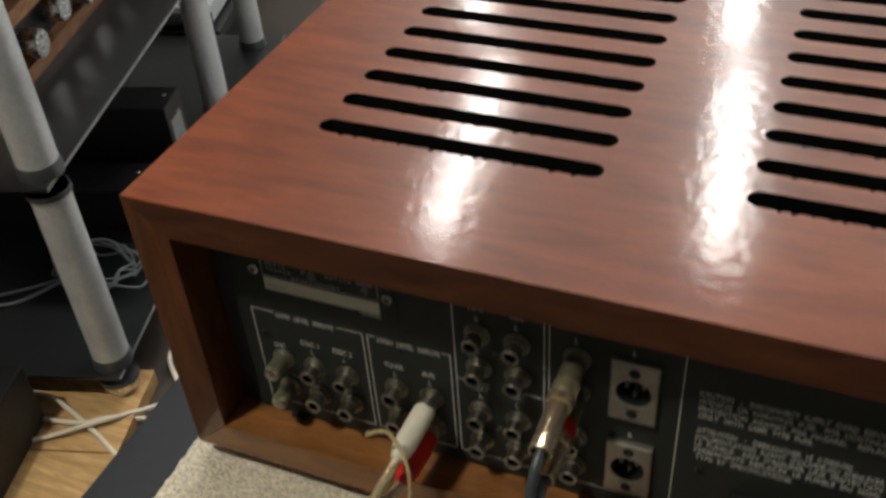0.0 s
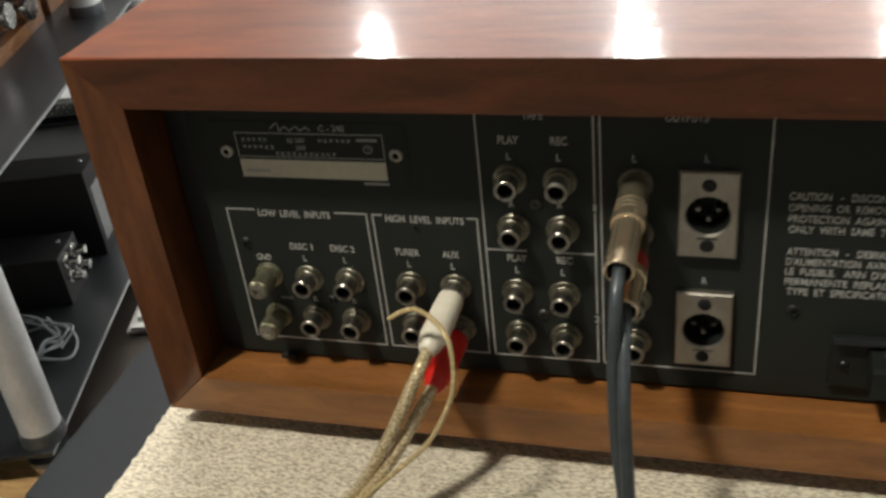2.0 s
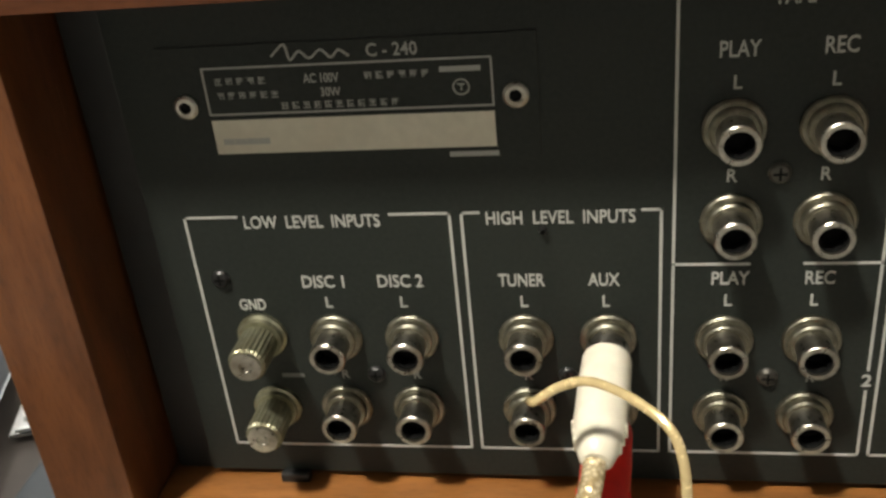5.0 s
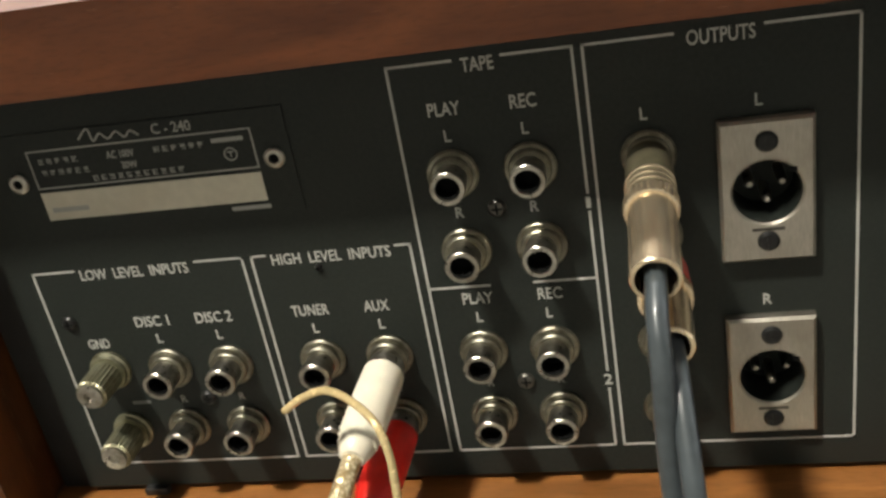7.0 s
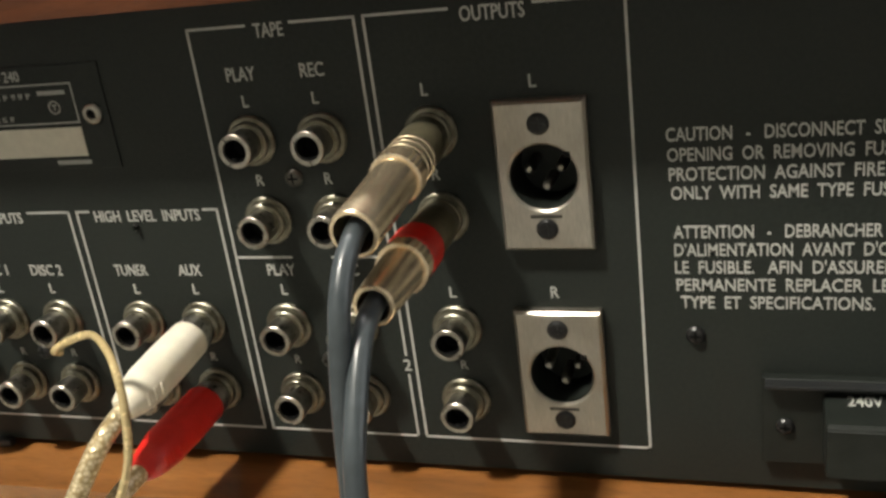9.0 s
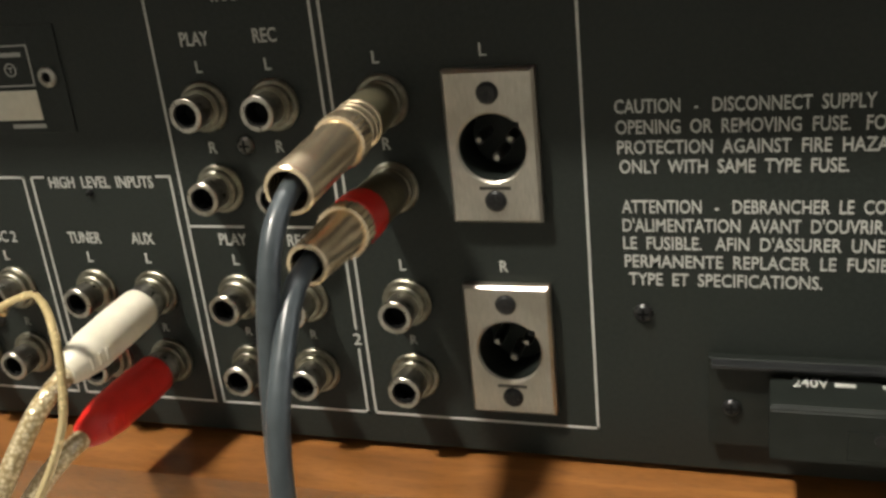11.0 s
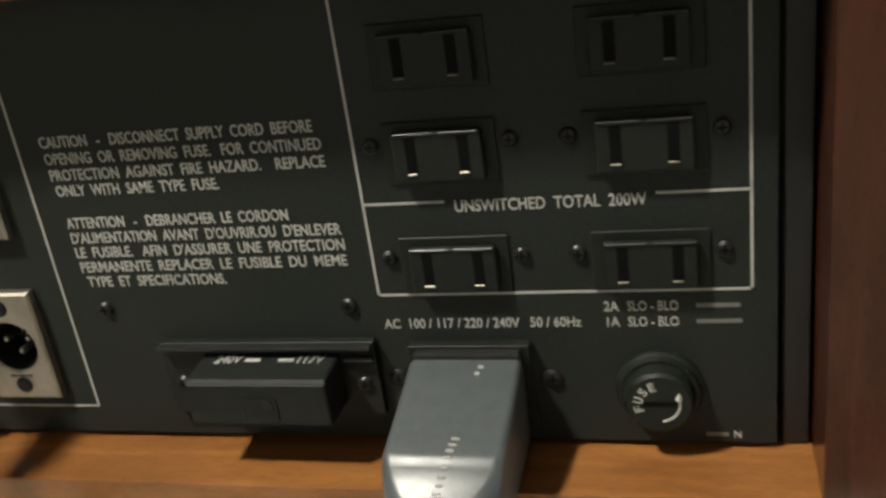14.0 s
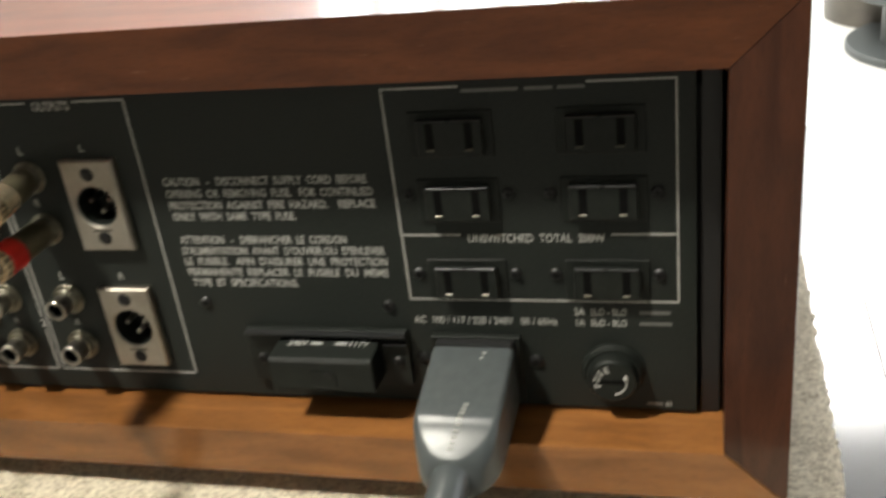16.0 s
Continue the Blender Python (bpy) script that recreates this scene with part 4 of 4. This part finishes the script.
moulded_lead("audio_cable", "ivory phono plug on a gold braided cable", (-104.4, 0, 56.6), (-107.2, -37.5, 52.0), WHITE_PLASTIC,
             [(-110, -47, 46), (-120, -58, 25), (-134, -64, 2), (-148, -66, -14), (-163, -76, -45), (-176, -92, -140), (-185, -120, -300), (-190, -170, -357)])
moulded_lead("audio_cable", "red phono plug on a gold braided cable", (-104.4, 0, 36.4), (-106.6, -38.0, 35.0), RED_PLASTIC,
             [(-110, -47, 31), (-118, -58, 18), (-130, -66, 2), (-143, -71, -13), (-156, -84, -50), (-168, -98, -150), (-178, -126, -300), (-182, -180, -357)])

wire = thing("earth_wire", (-176, -92, -300), "thin gold earth wire looping over the ivory plug", "wire")
part("wire", hose([(-119.4, -38, 67.6), (-118.0, -41, 69.8), (-113.6, -39.5, 72.0), (-107.6, -40, 73.6), (-99.8, -46, 74.0), (-93.6, -52, 71.6), (-91.4, -55.5, 62.6), (-92.5, -59, 50), (-101, -64, 33), (-115, -66, 18), (-131, -68.5, 2), (-146, -72, -14), (-158, -86, -50), (-170, -100, -150), (-176, -130, -300), (-180, -185, -358)], 0.95, 10, 12), WIRE_GOLD, wire)


def metal_lead(label, jack, end, ring, path, r=5.0):
    """A metal phono plug: dark shell, knurled or coloured ring, gold barrel, and a blue-grey lead."""
    lead = thing("audio_cable", path[-1], label, "audio cable")
    axis = Vector(end) - Vector(jack)
    n = axis.length
    at = on_axis(jack, end, 2.0)
    part("collar", turned(at, axis, [(0, 4.9), (3.5, 4.9), (4.2, 5.2), (6, 5.3), (19, 5.3), (19.5, 5.0)], 28), GUNMETAL, lead)
    if ring == "red":
        part("ring", turned(on_axis(jack, end, 20.0), axis, [(0, 5.2), (0.4, 5.8), (8.6, 5.8), (9.0, 5.2)], 28), RED_PLASTIC, lead, "red marking band")
    else:
        for k in range(3):
            part("ring", turned(on_axis(jack, end, 14.5 + 2.3 * k), axis, [(0, 5.3), (0.2, 5.55), (1.0, 5.55), (1.2, 5.3)], 28), GOLD, lead)
    part("knurl", turned(on_axis(jack, end, 21.5 if ring != "red" else 28.8), axis, [(0, 5.2), (0.5, 5.9), (4.6, 5.9), (5.0, 5.2)], 56, 1, 0.3), GOLD, lead)
    b0 = 26.5 if ring != "red" else 33.8
    r1 = r if ring != "red" else r * 0.86
    part("barrel", turned(on_axis(jack, end, b0), axis, [(0, 5.1), (1.5, r), (n - b0 - 0.3, r1), (n - b0, r1 - 0.25), (n - b0, r1 - 0.9), (n - b0 - 6, r1 - 1.0)], 32), GOLD, lead)
    # dark disc paints the shade inside the barrel's mouth
    part("barrel_mouth", turned(on_axis(jack, end, n - 5.5), axis, [(0, r1 - 1.0), (0.3, r1 - 1.0)], 20), HOLE_SHADE, lead)
    part("lead", hose([on_axis(jack, end, n - 5.3), on_axis(jack, end, n - 1)] + path, 2.15, 14, 12), GREY_CABLE, lead)
    return lead


metal_lead("gold phono plug with ribbed rings on a blue-grey cable", (-33.8, 0, 106.2), (-34.2, -50.5, 101.6), "plain",
           [(-34.5, -57, 97.0), (-34.4, -63.0, 88), (-34.4, -67.8, 72), (-32.9, -73.8, 51), (-29.6, -80.3, 28), (-26.6, -85, 2), (-26, -89, -40), (-30, -100, -150), (-34, -130, -300), (-38, -190, -357)])
metal_lead("gold phono plug with a red band on a blue-grey cable", (-33.8, 0, 85.6), (-32.0, -52.0, 87.6), "red",
           [(-31.6, -59, 85.5), (-31.0, -67, 78.5), (-30.2, -75.3, 67), (-29.0, -80.2, 50), (-27.2, -85.0, 26), (-24.6, -89.5, -2), (-21, -93, -42), (-24, -106, -150), (-27, -136, -300), (-30, -196, -357)], 4.9)

cord = thing("power_cord", (110, -190, -355), "dark grey moulded mains plug and thick cord in the inlet", "power cord")
def rounded_section(bm, y, x0, x1, z0, z1, rad, seg=8):
    """One ring of a loft: a rectangle across y with rounded corners."""
    ring = []
    for k, (x, z) in enumerate(((x1 - rad, z1 - rad), (x0 + rad, z1 - rad), (x0 + rad, z0 + rad), (x1 - rad, z0 + rad))):
        for n in range(seg + 1):
            a = math.pi / 2 * (k + n / seg)
            ring.append(bm.verts.new((x + rad * math.cos(a), y, z + rad * math.sin(a))))
    return ring


bm = bmesh.new()
rings = [rounded_section(bm, *q) for q in (
    (-6.5, 108.9, 137.0, 20.0, 43.2, 1.6), (-7.2, 108.6, 137.3, 19.8, 43.3, 1.8), (-20.0, 108.3, 136.9, 18.0, 39.6, 1.8), (-33.8, 107.8, 136.2, 15.2, 35.5, 1.8),
    (-35.4, 107.9, 136.1, 14.9, 34.7, 2.2), (-36.8, 108.0, 136.0, 14.4, 33.3, 2.6), (-38.6, 108.4, 135.6, 13.6, 31.7, 3.2), (-41.2, 109.2, 134.6, 12.5, 29.9, 4.2), (-44.0, 110.6, 132.8, 11.4, 28.2, 5.6),
    (-46.0, 112.2, 130.8, 10.9, 27.2, 6.8), (-46.8, 114.0, 128.8, 11.4, 26.2, 7.2), (-47.0, 115.4, 127.4, 12.6, 24.8, 5.9))]
for p, q in zip(rings, rings[1:]):
    for i in range(len(p)):
        bm.faces.new((p[i], p[(i + 1) % len(p)], q[(i + 1) % len(p)], q[i]))
bm.faces.new(rings[0])
bm.faces.new(rings[-1])
plug = part("plug_body", bm, GREY_PLUG, cord)
part("cord", hose([(121.4, -44, 20.2), (120.8, -50, 18.0), (119.8, -58, 13.6), (118.0, -67, 5.5), (116.0, -75, -6), (114.0, -82, -26), (112, -92, -80), (110, -110, -200), (109, -150, -340), (108, -220, -353)], 6.5, 20, 12), GREY_PLUG, cord)
part("plug_mark", box(slab(126.6, 128.0, -9.6, -8.6, 42.55, 42.9), 126.2, 127.2, -11.8, -10.6, 41.95, 42.3), INK, cord, smooth=False)
bm = bmesh.new()
for k in range(9):
    y = -30.2 - k * 1.6
    z = np.interp(y, (-44.0, -41.2, -38.6, -36.8, -35.4, -33.8, -20.0), (28.2, 29.9, 31.7, 33.3, 34.7, 35.5, 39.6)) + 0.05
    x = 124.6 - 0.42 * k
    box(bm, x - 0.9, x + 0.9, y - 0.3, y + 0.3, z - 0.4, z + 0.22)
part("plug_print", bm, INK, cord, smooth=False)

# ---- rack beside the stand ----
RO, RD, RN = Vector((-600.0, 243.0, 0)), Vector((-0.279, 0.960, 0)), Vector((0.960, 0.279, 0))


def rack_box(d0, d1, n0, n1, z0, z1, bevel=0.0, bm=None):
    """A box in the rack's own frame: d along its side edge, n outwards."""
    bm2 = slab(d0, d1, n0, n1, z0, z1, bevel)
    m = Matrix(((RD.x, RN.x, 0, RO.x), (RD.y, RN.y, 0, RO.y), (0, 0, 1, 0), (0, 0, 0, 1)))
    bm2.transform(m)
    return bm2


def rp(d, n, z):
    p = RO + RD * d + RN * n
    return (p.x, p.y, z)


rack = thing("equipment_rack", rp(230, -200, -340), "black equipment rack with silver tubular posts", "rack")
for z, zz in ((-300, -318), (-65, -81), (175, 159)):
    shelf = part("shelf", rack_box(-40, 700, -470, 28, z - 5, z, 1.0), SHELF_BLACK, rack, "black shelf")
    part("underside", rack_box(-10, 670, -440, -8, zz, z - 5.1, 1.0), BOX_BLACK, shelf)
    part("edging", rack_box(-40, 700, 28.1, 29.0, z - 3.4, z - 0.8, 0.3), SHELF_EDGE, shelf, "worn pale edge strip")
for d, near in ((-15, 13), (470, -14), (664, -14)):
    for n in (near, -440):
        for z0, z1 in ((-300, -81), (-65, 159)):
            part("post", turned(rp(d, n, z0), (0, 0, 1), [(0, 18.5), (z1 - z0, 18.5)], 32), POLE_GREY, rack, "silver-grey tube")
        for z in (-300, -65):
            part("collar", turned(rp(d, n, z), (0, 0, 1), [(0, 20.5), (9, 20.2), (13, 19.0)], 32), COLLAR_DARK, rack)
            part("collar", turned(rp(d, n, z - 16 - (2 if z == -300 else 0)), (0, 0, -1), [(0, 20.5), (5, 20.5), (6, 19)], 32), COLLAR_DARK, rack)
        part("foot", turned(rp(d, n, FL if d > 0 else -340), (0, 0, 1), [(0, 14), (6, 18), (36 if d > 0 else 16, 18.5)], 24), SILVER, rack, "metal foot")

# pale planks under the rack
for k in range(3):
    d0 = -330 + k * 114
    plank = part("floor_plank", rack_box(d0, d0 + 112.5, -700, 38, FL, -340, 1.2), WOOD_PLANK, None, "pale wooden plank under the rack")
    tagged(plank, category="plank", group="planks under the rack")


def amp_unit(d0, d1, z0, h, label):
    """A wood-cased unit with a silver control strip and knobs facing the aisle."""
    a = thing("amplifier_unit", rp((d0 + d1) / 2, -200, z0), label, "amplifier", "wood-cased units on the rack")
    n1 = -62
    part("case_top", rack_box(d0, d1, -400, n1, z0 + h - 16, z0 + h, 1), WOOD_AMP, a)
    part("case_base", rack_box(d0, d1, -400, n1, z0, z0 + 16, 1), WOOD_AMP, a)
    part("case_side", rack_box(d0, d0 + 16, -400, n1, z0 + 16, z0 + h - 16, 0.5), WOOD_AMP, a)
    part("case_side", rack_box(d1 - 16, d1, -400, n1, z0 + 16, z0 + h - 16, 0.5), WOOD_AMP, a)
    part("face", rack_box(d0 + 16, d1 - 16, -390, n1 - 14, z0 + 16, z0 + h - 16), BOX_BLACK, a, smooth=False)
    count = max(2, int((d1 - d0) / 66))
    for k in range(count):
        d = d0 + 48 + k * (d1 - d0 - 96) / (count - 1)
        knob = part("knob", turned(rp(d, n1 - 14, z0 + h * (0.42 if k % 2 else 0.55)), RN, [(0, 15), (2, 16), (22, 15), (24, 13.5)], 32), SILVER, a, "silver knob")
        part("pointer", turned(rp(d, n1 + 10, z0 + h * (0.42 if k % 2 else 0.55) + 8), RN, [(0, 1.5), (0.4, 1.5)], 8), BOX_BLACK, knob)
    return a


amp_unit(52, 459, -65, 77, "wood-cased amplifier with silver knobs on the rack shelf")
amp_unit(481, 690, -65, 80, "wood-cased tuner with silver knobs on the rack shelf")

# black boxes with bright sockets on the lower shelf
for d0, d1, h, n1 in ((196, 256, 59, -22), (298, 352, 108, -10)):
    b = thing("adapter_box", rp((d0 + d1) / 2, n1 - 120, -300), "small black box with bright phono sockets on the rack" if h < 80 else "taller black box with a grey label plate on the rack", "electronics", "black boxes on the rack")
    part("body", rack_box(d0, d1, n1 - 230, n1, -300, -300 + h, 1.5), BOX_BLACK, b)
    if h < 80:
        for dd, zz in ((0.3, 0.78), (0.68, 0.78), (0.3, 0.46), (0.68, 0.46)):
            part("socket", turned(rp(d0 + (d1 - d0) * dd, n1, -300 + h * zz), RN, [(0, 8.0), (1.5, 8.0), (2, 5.2), (15, 5.2), (15.4, 3.4)], 20), SILVER, b, "bright phono socket")
    else:
        part("label_plate", rack_box(d0 + 9, d1 - 12, n1, n1 + 0.8, -285, -215, 0.2), SHELF_EDGE, b, "worn grey label plate")
    part("lamp", turned(rp(d1 - 20, n1 - 12, -300 + h), (0, 0, 1), [(0, 3), (0.8, 2.6)], 10), SILVER, b)

coil = thing("coiled_cable", rp(120, -55, -300), "coil of pale grey cable on the lower shelf", "cable")
rng = random.Random(11)
pts = []
for k in range(64):
    a = k * 0.52
    r = 33 + 7 * math.sin(k * 0.9) + rng.uniform(-4, 4)
    c = Vector(rp(118 + 6 * math.sin(k * 0.3), -52, 0))
    pts.append((c.x + r * 1.5 * math.cos(a), c.y + r * math.sin(a), -296.5 + 12 * (0.5 + 0.5 * math.sin(k * 1.7)) + k * 0.12))
part("cable", hose(pts, 1.4, 8, 5), CABLE_GREY, coil)
for k in range(2):
    loose = thing("loose_cable", rp(40 + k * 30, -150, -300), "pale cable lying on the lower shelf", "cable")
    part("cable", hose([rp(110, -80, -296), rp(60 + 20 * k, -140, -297.5), rp(90 - 30 * k, -220, -297.5), rp(40 + 30 * k, -330, -297.5)], 2.2, 8, 8), CABLE_GREY, loose)

# cream leads on the planks
for k, path in enumerate(([rp(-10, -140, -337), rp(-55, -90, -336), rp(-70, -20, -336), rp(-60, 20, -337), rp(-48, 50, -352), rp(-45, 90, -357)],
                          [rp(-90, -130, -337), rp(-95, -60, -337), rp(-70, 10, -332), rp(-40, 45, -345), rp(-10, 80, -356)],
                          [rp(-40, -120, -337), rp(-40, -60, -329), rp(-75, 0, -337), rp(-105, 40, -342), rp(-120, 80, -357)],
                          [rp(10, 60, -357), rp(40, 42, -352), rp(60, 50, -352), rp(90, 90, -357)])):
    lead = thing("loose_cable", path[2], "cream cable lying on the pale planks", "cable", "cream leads by the rack")
    part("cable", hose(path, 2.6, 8, 10), CABLE_WHITE, lead)

dark_case = thing("dark_case", rp(-140, -100, -340), "dark grey case standing on the planks", "case")
part("body", rack_box(-330, -62, -190, -52, -340, -262, 3), BOX_BLACK, dark_case)

pile = thing("paper_pile", rp(200, 112, FL), "pile of white papers and sleeves beside the rack", "papers")
rng = random.Random(5)
for k in range(6):
    a, b = rng.uniform(-6, 6), rng.uniform(-3, 3) + 4 * k
    part("sheet_sleeve", rack_box(216 + a, 470 + a, 14 + b, 78 + b, FL + k * 3.4, FL + k * 3.4 + 3.2, 0.5), PAPER, pile)

pale_cabinet = thing("pale_cabinet", rp(1350, -70, FL), "pale grey metal drawer cabinet behind the rack", "cabinet")
part("body", rack_box(1180, 1520, -280, 140, FL, -60, 3), PALE_METAL, pale_cabinet)
for k in range(3):
    part("drawer", rack_box(1172, 1179, -270, 130, -342 + k * 92, -258 + k * 92, 1.5), PALE_METAL, pale_cabinet)
bench = thing("low_bench", rp(900, -260, FL), "low black bench behind the rack", "bench")
part("top", rack_box(712, 1092, -434, -82, -318, -300, 1.5), SHELF_BLACK, bench)
part("body", rack_box(722, 1082, -424, -92, FL, -318.5, 1.5), BOX_BLACK, bench)
box_top = thing("silver_component", rp(890, -260, -300), "slim silver audio component on the black bench", "electronics")
part("body", rack_box(722, 1030, -420, -95, -293, -264, 1.5), PALE_METAL, box_top)
part("face", rack_box(716, 721.5, -424, -91, -289, -270, 1.0), SILVER, box_top, "brushed silver face strip")
for dd in (750, 1000):
    for nn in (-390, -130):
        part("foot", turned(rp(dd, nn, -300), (0, 0, 1), [(0, 10), (7, 10)], 12), BOX_BLACK, box_top)

# ---- things on the floor in the bright part of the room ----
spool = thing("cable_reel", (624, 1620, FL), "grey plastic cable reel standing on the pale floor", "cable reel")
part("lower_flange", turned((624, 1620, FL), (0, 0, 1), [(0, 165), (3, 168), (15, 168), (18, 165)], 48), GREY_SPOOL, spool)
part("hub", turned((624, 1620, FL + 18), (0, 0, 1), [(0, 108), (92, 108)], 40), GREY_SPOOL, spool)
part("upper_flange", turned((624, 1620, FL + 110), (0, 0, 1), [(0, 165), (3, 168), (13, 168), (16, 165)], 48), GREY_SPOOL, spool)
rng = random.Random(3)
pts = []
for k in range(90):
    a = k * 0.5
    r = 78 + 20 * math.sin(k * 0.23) + rng.uniform(-6, 6)
    pts.append((624 + r * math.cos(a), 1620 + r * math.sin(a), FL + 133 + k * 0.32 + rng.uniform(-2, 2)))
cord_pile = thing("cord_coil", (624, 1620, FL + 128), "coil of pale cord lying on the reel", "cord")
part("cord", hose(pts, 6, 8, 4), ROPE_PALE, cord_pile)
stick = thing("white_stick", (575, 1475, FL), "white stick leaning on the reel", "stick")
part("rod", turned((610, 1425, FL + 40), (-0.18, 0.35, 0.55), [(0, 8), (300, 8)], 14), PAPER, stick)
bucket = thing("plastic_bin", (566, 1862, FL), "grey-brown plastic bin on the floor", "bin")
part("bin_body", turned((566, 1862, FL), (0, 0, 1), [(0, 116), (4, 122), (240, 134), (246, 138), (252, 138)], 40), BUCKET_BROWN, bucket)
part("bin_rim", turned((566, 1862, FL + 252), (0, 0, 1), [(0, 138), (5, 140), (9, 137), (9, 129), (3, 128)], 40), BUCKET_BROWN, bucket)
block = thing("wood_block", (530, 985, FL), "small pale block of wood on the floor", "block")
part("body", slab(478, 580, 945, 1010, FL, FL + 38, 2), WOOD_PLANK, block)
